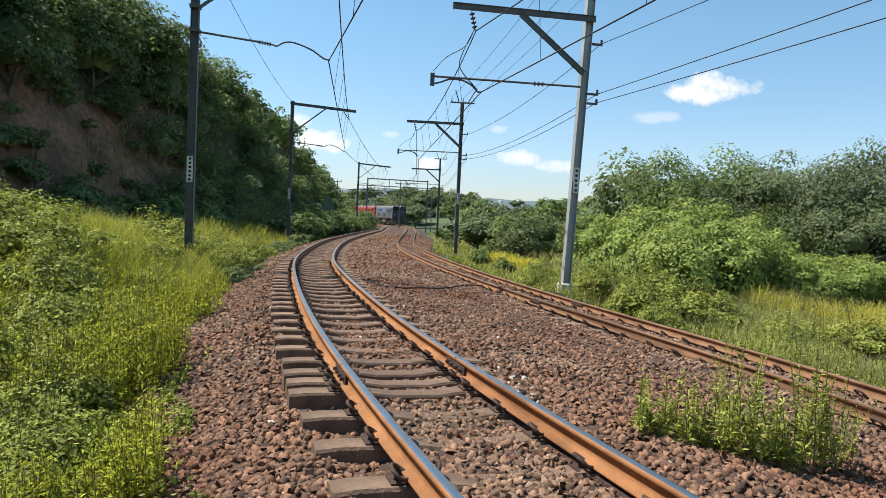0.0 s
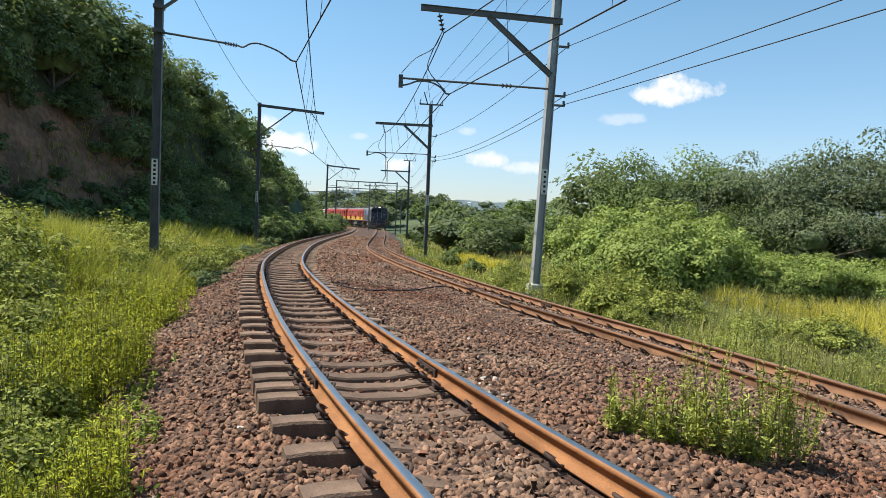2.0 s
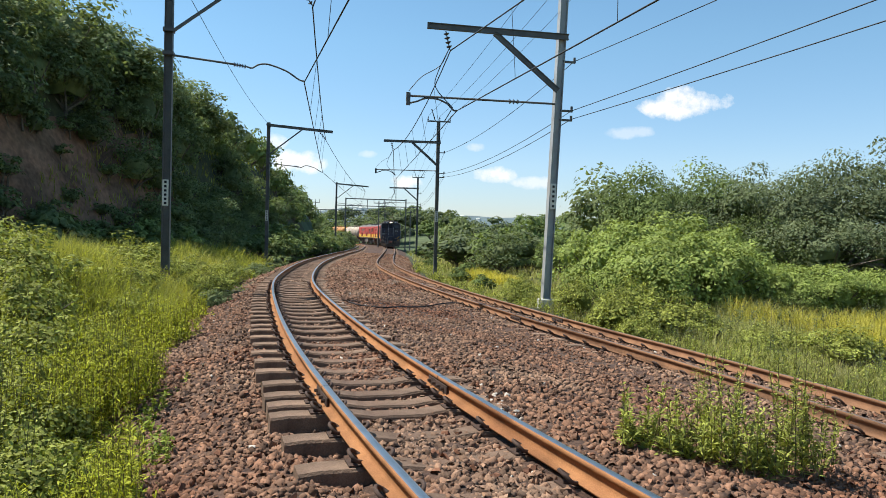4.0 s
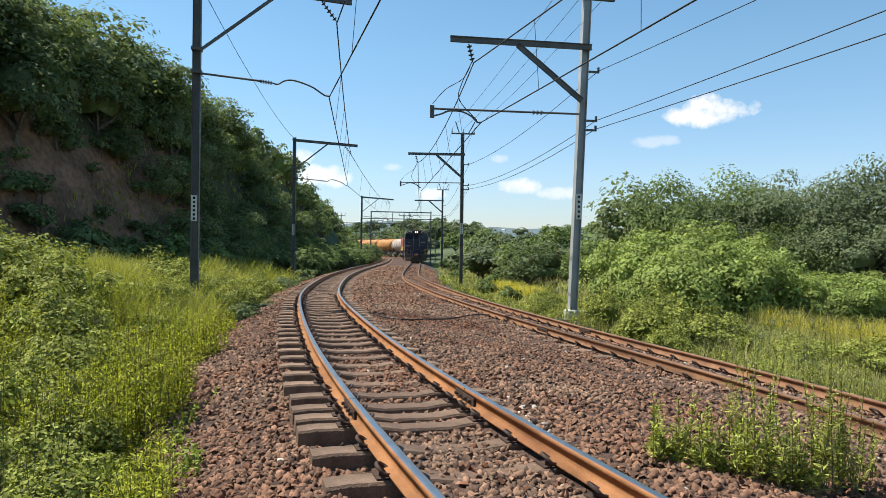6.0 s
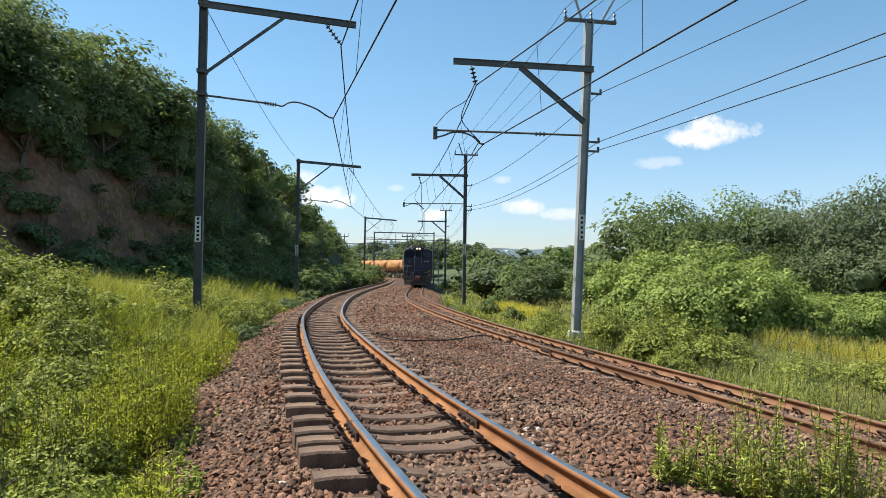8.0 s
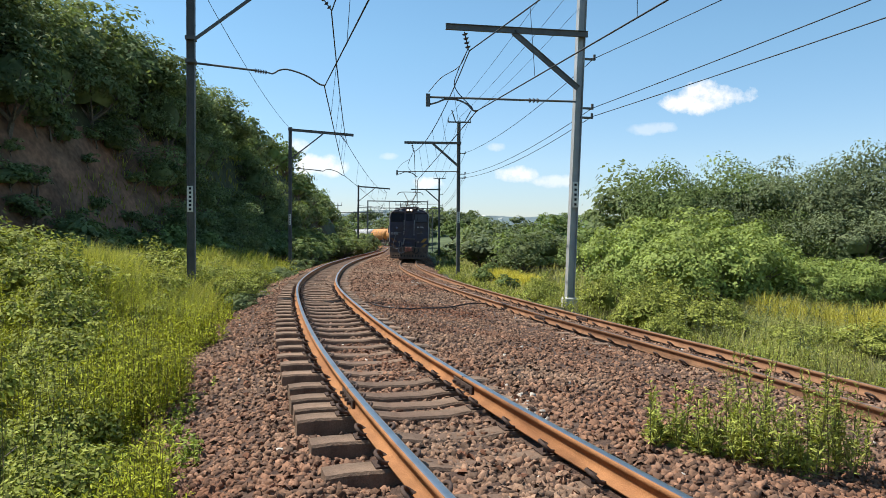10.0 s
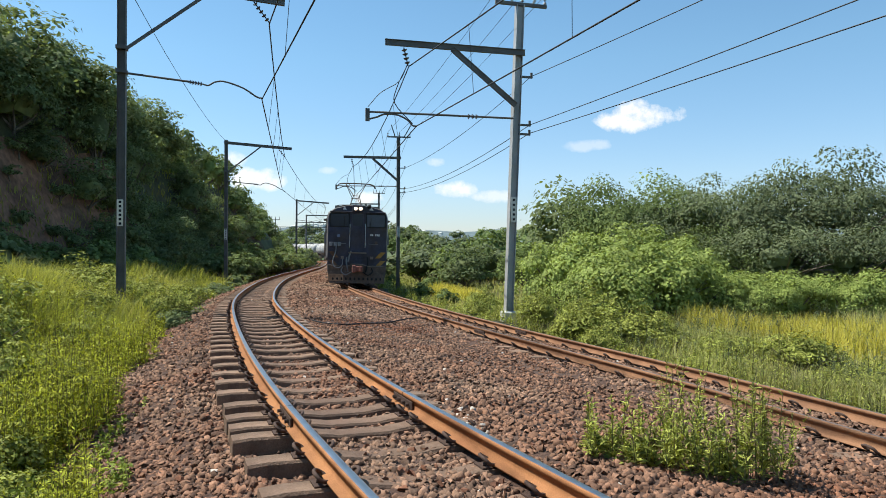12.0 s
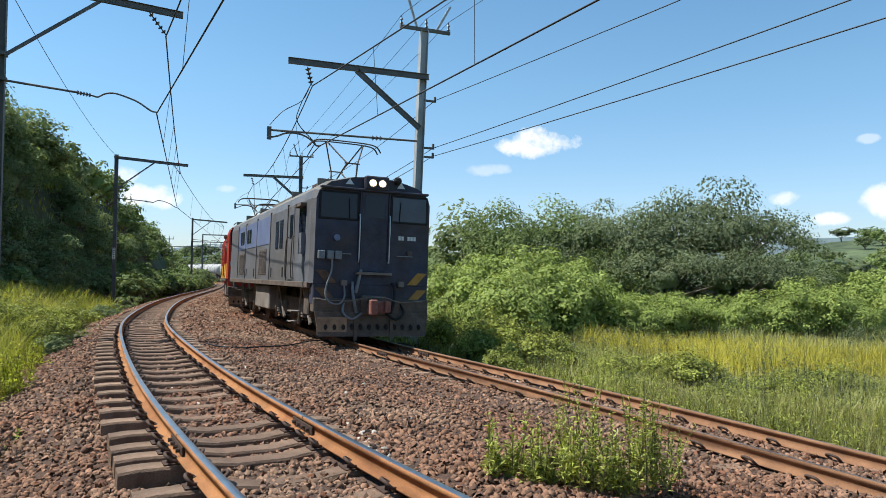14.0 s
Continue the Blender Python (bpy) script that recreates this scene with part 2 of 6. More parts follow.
# ---- the plan: two tracks that bend to the right, falling gently ----
KNOT_Y = np.array([-20, -5, 4, 9, 14, 20, 28, 40, 55, 80, 110, 145, 165, 190, 230.0])
KNOT_RIGHT = np.array([10.4, 7.3, 5.36, 4.22, 2.80, 1.30, -0.32, -2.14, -3.16, -4.2, -5.75, -10.6, -18.0, -30.5, -57.0])
KNOT_LEFT = np.array([10.0, 3.9, 0.39, -1.15, -2.43, -3.77, -5.03, -6.40, -7.42, -8.4, -10.3, -15.2, -22.4, -35.0, -61.5])
GAUGE = 1.133                                   # between the heads' centres


def spline(values):
    ky, n = KNOT_Y, len(KNOT_Y)
    h = np.diff(ky)
    a, b = np.eye(n), np.zeros(n)
    for i in range(1, n - 1):
        a[i, i - 1:i + 2] = h[i - 1], 2 * (h[i - 1] + h[i]), h[i]
        b[i] = 6 * ((values[i + 1] - values[i]) / h[i] - (values[i] - values[i - 1]) / h[i - 1])
    m = np.linalg.solve(a, b)

    def at(y):
        y = np.asarray(y, float)
        i = np.clip(np.searchsorted(ky, y) - 1, 0, n - 2)
        t, hh = np.clip(y, ky[0], ky[-1]) - ky[i], h[i]
        s0 = (values[i + 1] - values[i]) / hh - hh * (2 * m[i] + m[i + 1]) / 6
        x = values[i] + t * s0 + t * t * m[i] / 2 + t ** 3 * (m[i + 1] - m[i]) / (6 * hh)
        return x + np.where(y > ky[-1], -0.7 * (y - ky[-1]), 0) + np.where(y < ky[0], -0.35 * (y - ky[0]), 0)
    return at


right_x, left_x = spline(KNOT_RIGHT), spline(KNOT_LEFT)


def level(y):
    """Rail level of the left track."""
    return np.interp(y, [-60, 0, 50, 85, 100, 140, 260], [0.75, 0.0, -0.62, -0.93, -1.03, -1.27, -1.6])


def level_right(y):
    """Rail level of the right track, which lies lower near by."""
    return np.interp(y, [-60, 5, 17, 35, 51, 85, 100, 140, 260], [-0.38, -0.45, -0.50, -0.63, -0.79, -0.94, -1.04, -1.27, -1.6])


def cant(y):
    return 0.022 * np.clip((130 - np.asarray(y, float)) / 60, 0, 1)


def cant_right(y):
    return np.interp(y, [-60, 20, 45, 130], [0.085, 0.085, 0.05, 0.0])


def on_track(xf, y):
    """Centre point at rail level, unit vector to the right and heading (degrees to the left) at y."""
    x = float(xf(y))
    sl = float(xf(y + 0.3) - xf(y - 0.3)) / 0.6
    c = 1 / math.sqrt(1 + sl * sl)
    z = level_right(y) if xf is right_x else level(y)
    return Vector((x, y, float(z))), Vector((c, -sl * c, 0)), math.degrees(math.atan(-sl))


def track_pose(xf, y):
    p, r, hd = on_track(xf, y)
    k = cant_right(y) if xf is right_x else cant(y)
    return Matrix.Translation(p) @ pose(0, 0, 0, 0, 0, hd) @ pose(0, 0, 0, 0, math.degrees(math.atan(float(k) / GAUGE)), 0)


def smooth01(v, a, b):
    t = np.clip((np.asarray(v, float) - a) / (b - a), 0, 1)
    return t * t * (3 - 2 * t)


def wob(x, y, s, seed=0):
    """Cheap smooth unevenness, about -1 to 1."""
    return (np.sin(x * s * 1.3 + seed + 1.7 * np.sin(y * s * 0.7 + seed)) + np.sin(y * s * 1.1 - seed * 2 + 1.3 * np.sin(x * s * 0.9 + 2 * seed))) / 2


def step_down(x, y):
    """How far the bed lies below the left track's level, on the way across to the right track."""
    lx, rx = left_x(y), right_x(y)
    return (level_right(y) - level(y)) * np.clip((x - lx - 1.2) / np.maximum(0.5, rx - lx - 2.3), 0, 1)


def bank_height(y):
    return np.interp(y, [-60, -10, 10, 35, 47, 57, 66, 80, 110, 135, 170], [8, 8.6, 9.3, 9.6, 9.4, 8.4, 8.4, 7.4, 4.6, 2.0, 0.5])


def bank_foot(y):
    return np.interp(y, [-60, 22, 34, 46, 62, 80, 110, 200], [9.0, 9.0, 7.6, 5.6, 3.4, 2.5, 2.4, 3.0]) + 0.6 * wob(0 * y, y, 0.21, 5)


def ground_z(x, y):
    x, y = np.asarray(x, float), np.asarray(y, float)
    ul, ur = (x - left_x(y)) * 0.97, (x - right_x(y)) * 0.97
    ol, orr = np.maximum(0, -1.3 - ul), np.maximum(0, ur - 1.3)
    z = -0.42 - 0.40 * np.clip(ol, 0, 1.1) - 0.30 * np.clip(orr, 0, 1.2)
    near = smooth01(y, 5, 16)
    z = z + smooth01(ol, 1.4, 5.0) * (0.75 * near + 0.12) + 0.06 * wob(x, y, 0.9, 1) * smooth01(np.maximum(ol, orr), 1, 3)
    z = z - 0.45 * smooth01(orr, 1.5, 7) + 0.1 * wob(x, y, 0.35, 3) * smooth01(orr, 2, 6)
    hill = bank_height(y)
    foot = bank_foot(y)
    z = z + hill * smooth01(ol, foot, foot + 5.5) * (1 + 0.06 * wob(x, y, 0.4, 2))
    far = np.sqrt(x * x + y * y)
    z = z + 7.0 * smooth01(far, 130, 280) * smooth01(orr, 10, 40)
    z = z + 0.5 * np.exp(-((x + 7.6) / 2.4) ** 2 - ((y - 19.5) / 6.5) ** 2) + 0.3 * np.exp(-((x + 10.5) / 2.6) ** 2 - ((y - 42) / 8) ** 2)
    z = z + 0.30 * np.exp(-((x - 3.8) / 1.1) ** 2 - ((y - 21.4) / 2.0) ** 2)
    az = np.degrees(np.arctan2(x, np.maximum(y, 1.0)))
    z = z + 8.5 * smooth01(far, 80, 230) * smooth01(az, 33, 43)
    return z + level(y) + step_down(x, y) * (1 - smooth01(orr, 0.6, 6))


# ---- ground ----
def build_ground():
    rng = np.random.default_rng(3)
    xs = np.concatenate([-np.geomspace(1600, 32, 26), np.arange(-31, 31, 0.6), np.geomspace(32, 1600, 26)])
    ys = np.concatenate([[-300, -120, -60, -40, -28, -20, -14], np.arange(-10, 60, 0.7), np.geomspace(61, 2200, 46)])
    X, Y = np.meshgrid(xs, ys)
    Z = ground_z(X, Y) + rng.normal(0, 0.02, X.shape)
    n, k = X.shape
    idx = np.arange(n * k).reshape(n, k)
    f = np.stack([idx[:-1, :-1], idx[:-1, 1:], idx[1:, 1:], idx[1:, :-1]], -1).reshape(-1, 4)
    ob = arrays("ground", np.stack([X, Y, Z], -1).reshape(-1, 3), f, "soil", smooth=True)
    ob.data.materials.append(M["red_earth"])
    ob.data.materials.append(M["far_green"])
    mi = np.zeros(len(f), np.int32)
    c = np.stack([X, Y], -1).reshape(-1, 2)[f].mean(1)
    ol = -1.3 - (c[:, 0] - left_x(c[:, 1]))
    foot = bank_foot(c[:, 1])
    mi[(ol > foot - 0.3) & (ol < foot + 4.2) & (c[:, 1] > 12) & (c[:, 1] < 46)] = 1
    mi[np.hypot(c[:, 0], c[:, 1]) > 85] = 2
    ob.data.polygons.foreach_set("material_index", mi)
    tagged(ob, "grassy ground falling away gently, with a bank beside the line", "ground", kind="structure")


def ballast_top(u_left, u_right, x, y):
    """Height of the ballast: low round the left track's sleeper ends, heaped up to the right track's rails."""
    z = -0.285 + 0.022 * wob(x, y, 2.3, 4)
    bare = np.exp(-((y - 6.3) / 1.1) ** 2)
    z = z + (0.085 - 0.05 * bare - 0.055 * smooth01(y, 7.5, 9.5)) * smooth01(u_left, -0.75, -0.35) + 0.02 * smooth01(u_left, -0.3, 0.6) + 0.05 * smooth01(u_left, 0.8, 1.4)
    z = z - 0.03 * bare * smooth01(-u_left, 0.6, 0.8) + 0.055 * smooth01(-u_left, 0.7, 1.0) * (1 - np.clip(1.4 * bare, 0, 1))
    z = z + (0.012 + 0.015 * wob(x, y, 1.1, 2)) * smooth01(u_right, -1.6, -0.7)
    z = z - cant_right(y) * np.clip(u_right, -0.9, 0.9) / GAUGE * smooth01(u_right, -1.7, -0.9)
    ol, orr = np.maximum(0, -1.2 - u_left), np.maximum(0, u_right - 0.9)
    z = z - 0.31 * ol - 0.38 * orr
    return z + level(y) + step_down(x, y)


def build_ballast():
    ys = np.concatenate([np.arange(-12, 40, 0.35), np.arange(40, 232, 1.5)])
    t = np.linspace(0, 1, 46)
    verts, rows = [], []
    lx, rx = left_x(ys), right_x(ys)
    X = (lx - 2.75)[:, None] + t[None, :] * (rx - lx + 5.3)[:, None]
    Y = np.repeat(ys[:, None], len(t), 1)
    Z = ballast_top((X - lx[:, None]) * 0.97, (X - rx[:, None]) * 0.97, X, Y)
    Z[:, 0] -= 0.5
    Z[:, -1] -= 0.5
    n, k = X.shape
    idx = np.arange(n * k).reshape(n, k)
    f = np.stack([idx[:-1, :-1], idx[:-1, 1:], idx[1:, 1:], idx[1:, :-1]], -1).reshape(-1, 4)
    ob = arrays("ballast_bed", np.stack([X, Y, Z], -1).reshape(-1, 3), f, "ballast", smooth=True)
    tagged(ob, "bed of reddish-brown crushed stone under both tracks, darkened as shade between the stones", "ballast", kind="structure")
    return ob


# ---- tracks ----
RAIL_PROFILE = [(-0.060, -0.145), (0.060, -0.145), (0.060, -0.132), (0.012, -0.115), (0.009, -0.045), (0.034, -0.032), (0.034, -0.006), (0.026, 0.0),
                (-0.026, 0.0), (-0.034, -0.006), (-0.034, -0.032), (-0.009, -0.045), (-0.012, -0.115), (-0.060, -0.132)]


def build_rail(xf, side, name, head, label, steel="rust"):
    ys = np.concatenate([np.arange(-14, 60, 0.8), np.arange(60, 240, 2.0)])
    pr = np.array(RAIL_PROFILE)
    V = []
    for y in ys:
        m = track_pose(xf, float(y)) @ Matrix.Translation((side * GAUGE / 2, 0, 0))
        V += [m @ Vector((u, 0, w)) for u, w in pr]
    V = np.array([list(v) for v in V])
    k = len(pr)
    f, mi = [], []
    for i in range(len(ys) - 1):
        for j in range(k):
            a, b = i * k + j, i * k + (j + 1) % k
            f.append((a, b, b + k, a + k))
            mi.append(1 if j == 7 else 0)
    ob = arrays(name, V, f, steel)
    ob.data.materials.append(M[head])
    ob.data.polygons.foreach_set("material_index", np.array(mi, np.int32))
    return tagged(ob, label, "rail", kind="structure")


def sleeper_mesh():
    bm = bmesh.new()
    prof = [(-1.03, -0.170), (-0.90, -0.158), (-0.40, -0.158), (-0.2, -0.185), (0.2, -0.185), (0.40, -0.158), (0.90, -0.158), (1.03, -0.170)]
    rings = []
    for x, z in prof:
        rings.append([bm.verts.new(v) for v in ((x, -0.118, -0.38), (x, 0.118, -0.38), (x, 0.102, z - 0.018), (x, 0.088, z), (x, -0.088, z), (x, -0.102, z - 0.018))])
    for a, b in zip(rings, rings[1:]):
        for i in range(6):
            bm.faces.new((a[i], a[(i + 1) % 6], b[(i + 1) % 6], b[i]))
    bm.faces.new(rings[0][::-1])
    bm.faces.new(rings[-1])
    bmesh.ops.recalc_face_normals(bm, faces=bm.faces)
    me = bpy.data.meshes.new("sleeper")
    bm.to_mesh(me)
    bm.free()
    me.materials.append(M["sleeper"])
    return me


def clip_mesh():
    """A sprung steel clip: a bent rod that rises beside the rail's foot."""
    pts = smooth_path([(0.05, -0.05, -0.13), (0.08, -0.07, -0.112), (0.115, -0.055, -0.09), (0.14, 0.0, -0.08), (0.135, 0.05, -0.09), (0.105, 0.065, -0.12), (0.06, 0.04, -0.135), (0.12, 0.0, -0.14)], 3)
    ob = tube("clip", [q + Vector((0.0, q.y * 0.2, 0.0)) for q in pts], 0.0135, "rust_dark", res=1)
    me = ob.data
    bpy.data.objects.remove(ob)
    return me


def plate_mesh():
    bm = bmesh.new()
    box(bm, -0.15, 0.15, -0.07, 0.07, -0.160, -0.146)
    me = bpy.data.meshes.new("base_plate")
    bm.to_mesh(me)
    bm.free()
    me.materials.append(M["rust_dark"])
    return me


def build_track(xf, track_name, y0, y1, spots, detail_to):
    root = tagged(new(track_name), "railway sleepers of weathered concrete with sprung rail clips", "sleepers", kind="structure")
    rng = random.Random(len(track_name))
    sl, cl, pl = sleeper_mesh(), clip_mesh(), plate_mesh()
    y, i = y0, 0
    ys = list(spots)
    y = max(spots) + 0.64 if spots else y0
    while y < y1:
        ys.append(y)
        y += 0.655 + rng.uniform(-0.03, 0.03)
    y = min(spots) - 0.64 if spots else y0
    while y > y0:
        ys.append(y)
        y -= 0.655
    for y in sorted(ys):
        m = track_pose(xf, y)
        ob = new("sleeper", sl)
        ob.parent = root
        sink = rng.uniform(0, 0.012)
        ob.matrix_basis = m @ pose(rng.uniform(-0.02, 0.02), 0, -sink, 0, 0, rng.uniform(-1.6, 1.6))
        if y > detail_to or y < -2:
            continue
        for s in (-1, 1):
            for e in (-1, 1):
                c = new("rail_clip", cl)
                c.parent = ob
                c.matrix_basis = pose(s * GAUGE / 2, rng.uniform(-0.02, 0.02), 0.002, 0, 0, 0 if e > 0 else 180)
            b = new("base_plate", pl)
            b.parent = ob
            b.matrix_basis = pose(s * GAUGE / 2, 0, 0)
    return root


def build_joint(xf, y, side, name="fishplate_joint"):
    """Bolted bars on both sides of a rail's joint."""
    m = track_pose(xf, y) @ Matrix.Translation((side * GAUGE / 2, 0, 0))
    root = tagged(new(name), "bolted steel fishplate joining two rusty rails", "rail joint")
    root.matrix_world = m
    for s in (-1, 1):
        bm = bmesh.new()
        box(bm, min(s * 0.012, s * 0.034), max(s * 0.012, s * 0.034), -0.27, 0.27, -0.118, -0.042)
        bevelled(bm, 0.004)
        part("fishplate", bm, "rust_dark", root)
        for k in (-0.19, -0.065, 0.065, 0.19):
            bm = bmesh.new()
            bar(bm, (s * 0.03, k, -0.08), (s * 0.066, k, -0.08), 0.032, sides=6)
            part("bolt", bm, "rust_dark", root)
    bm = bmesh.new()
    box(bm, -0.036, 0.036, -0.003, 0.003, -0.04, 0.001)
    part("gap", bm, "ink", root, "dark gap between two rail ends")


# ---- masts and wires ----
def beam_h(bm, a, b, depth, width):
    """A rolled channel from a to b: web and two flanges."""
    a, b = Vector(a), Vector(b)
    d = (b - a).normalized()
    up = Vector((0, 0, 1)) - d * d.z
    up.normalize()
    sd = d.cross(up)
    def slab(c, w1, w2):
        vs = []
        for e in (a, b):
            for i, j in ((-1, -1), (1, -1), (1, 1), (-1, 1)):
                vs.append(bm.verts.new(e + c + sd * w1 / 2 * i + up * w2 / 2 * j))
        for i in range(4):
            bm.faces.new((vs[i], vs[(i + 1) % 4], vs[4 + (i + 1) % 4], vs[4 + i]))
        bm.faces.new(vs[3::-1])
        bm.faces.new(vs[4:])
    slab(Vector(), 0.012, depth - 0.02)
    slab(up * (depth / 2 - 0.006), width, 0.012)
    slab(-up * (depth / 2 - 0.006), width, 0.012)
    bmesh.ops.recalc_face_normals(bm, faces=bm.faces)


def mast_pole(bm, h, w, lean=(0, 0)):
    """An upright H section."""
    t, e = 0.006, w / 2
    prof = [(-e, -e), (-e + 2 * t, -e), (-e + 2 * t, -t), (e - 2 * t, -t), (e - 2 * t, -e), (e, -e), (e, e), (e - 2 * t, e), (e - 2 * t, t), (-e + 2 * t, t), (-e + 2 * t, e), (-e, e)]
    low, high = [bm.verts.new((x, y, -1.2)) for x, y in prof], [bm.verts.new((x, y, h)) for x, y in prof]
    for i in range(12):
        bm.faces.new((low[i], low[(i + 1) % 12], high[(i + 1) % 12], high[i]))
    bm.faces.new(high)
    bmesh.ops.recalc_face_normals(bm, faces=bm.faces)
    for v in bm.verts:
        v.co.x += lean[0] * v.co.z / h
        v.co.y += lean[1] * v.co.z / h


def insulator(name, a, b, parent, discs=4, r=0.055):
    bm = bmesh.new()
    bar(bm, a, b, 0.03, sides=8)
    a, b = Vector(a), Vector(b)
    for i in range(discs):
        c = a.lerp(b, (i + 0.7) / (discs + 0.4))
        d = (b - a).normalized() * 0.018
        bar(bm, c - d, c + d, r * 2, r=r * 1.1, sides=10)
    return part(name, bm, "insulator", parent, "dark ribbed insulator")


def number_plate(parent, x, z0, z1, rows, y=-0.09):
    bm = bmesh.new()
    box(bm, x - 0.075, x + 0.075, y - 0.012, y - 0.004, z0, z1)
    p = part("number_plate", bevelled(bm, 0.002), "plate_white", parent, "white plate with dark marks")
    for i in range(rows):
        z = z1 - (i + 0.6) * (z1 - z0) / (rows + 0.2)
        bm = bmesh.new()
        box(bm, x - 0.03, x + 0.03, y - 0.0165, y - 0.0125, z - 0.03, z + 0.03)
        part("bar", bm, "ink", p)


def foot_block(parent, z):
    bm = bmesh.new()
    box(bm, -0.18, 0.18, -0.18, 0.18, z - 0.9, z + 0.03)
    bevelled(bm, 0.03)
    part("footing", bm, "concrete", parent, "pale concrete footing")


def left_mast(x, y, hd, zb, top, steel, reach=4.0, plate=True, name="catenary_mast"):
    """Mast with a braced bracket over the left track; its steady arm reaches to the wire."""
    root = tagged(new(name), "grey steel H-section mast with a braced bracket over the track", "catenary mast", "masts along the line")
    root.matrix_world = Matrix.Translation((x, y, 0)) @ pose(0, 0, 0, 0, 0, hd)
    bm = bmesh.new()
    mast_pole(bm, top, 0.2)
    bmesh.ops.translate(bm, vec=(0, 0, 0), verts=bm.verts)
    part("pole", bm, steel, root)
    bm = bmesh.new()
    beam_h(bm, (-0.1, -0.11, top - 0.18), (reach, -0.11, top - 0.46), 0.17, 0.09)
    part("bracket_beam", bm, steel, root)
    bm = bmesh.new()
    bar(bm, (0.1, -0.11, top - 2.0), (reach * 0.52, -0.11, top - 0.40), 0.075, 0.05)
    part("brace", bm, steel, root)
    for z in (top - 0.15, top - 1.95, top - 2.55):
        bm = bmesh.new()
        box(bm, -0.13, 0.13, -0.14, 0.14, z - 0.045, z + 0.045)
        part("clamp", bm, steel, root)
    a = top - 2.6
    tube("steady_arm", [(0.1, -0.1, a), (1.65, -0.1, a - 0.12)], 0.028, steel, root)
    insulator("arm_insulator", (1.6, -0.1, a - 0.12), (1.95, -0.1, a - 0.16), root, 5, 0.06)
    tube("curved_arm", smooth_path([(1.95, -0.1, a - 0.16), (2.08, -0.1, a - 0.18), (2.25, -0.1, a - 0.08), (2.5, -0.1, a - 0.06), (2.95, -0.1, a - 0.2), (3.28, -0.1, a - 0.4), (3.42, -0.1, a - 0.43)]), 0.022, steel, root)
    insulator("hanger_insulator", (reach - 0.8, -0.1, top - 0.5), (reach - 0.4, -0.1, top - 1.02), root, 5, 0.07)
    if plate:
        number_plate(root, -0.01, 1.79, 2.46, 6, -0.11)
    return root


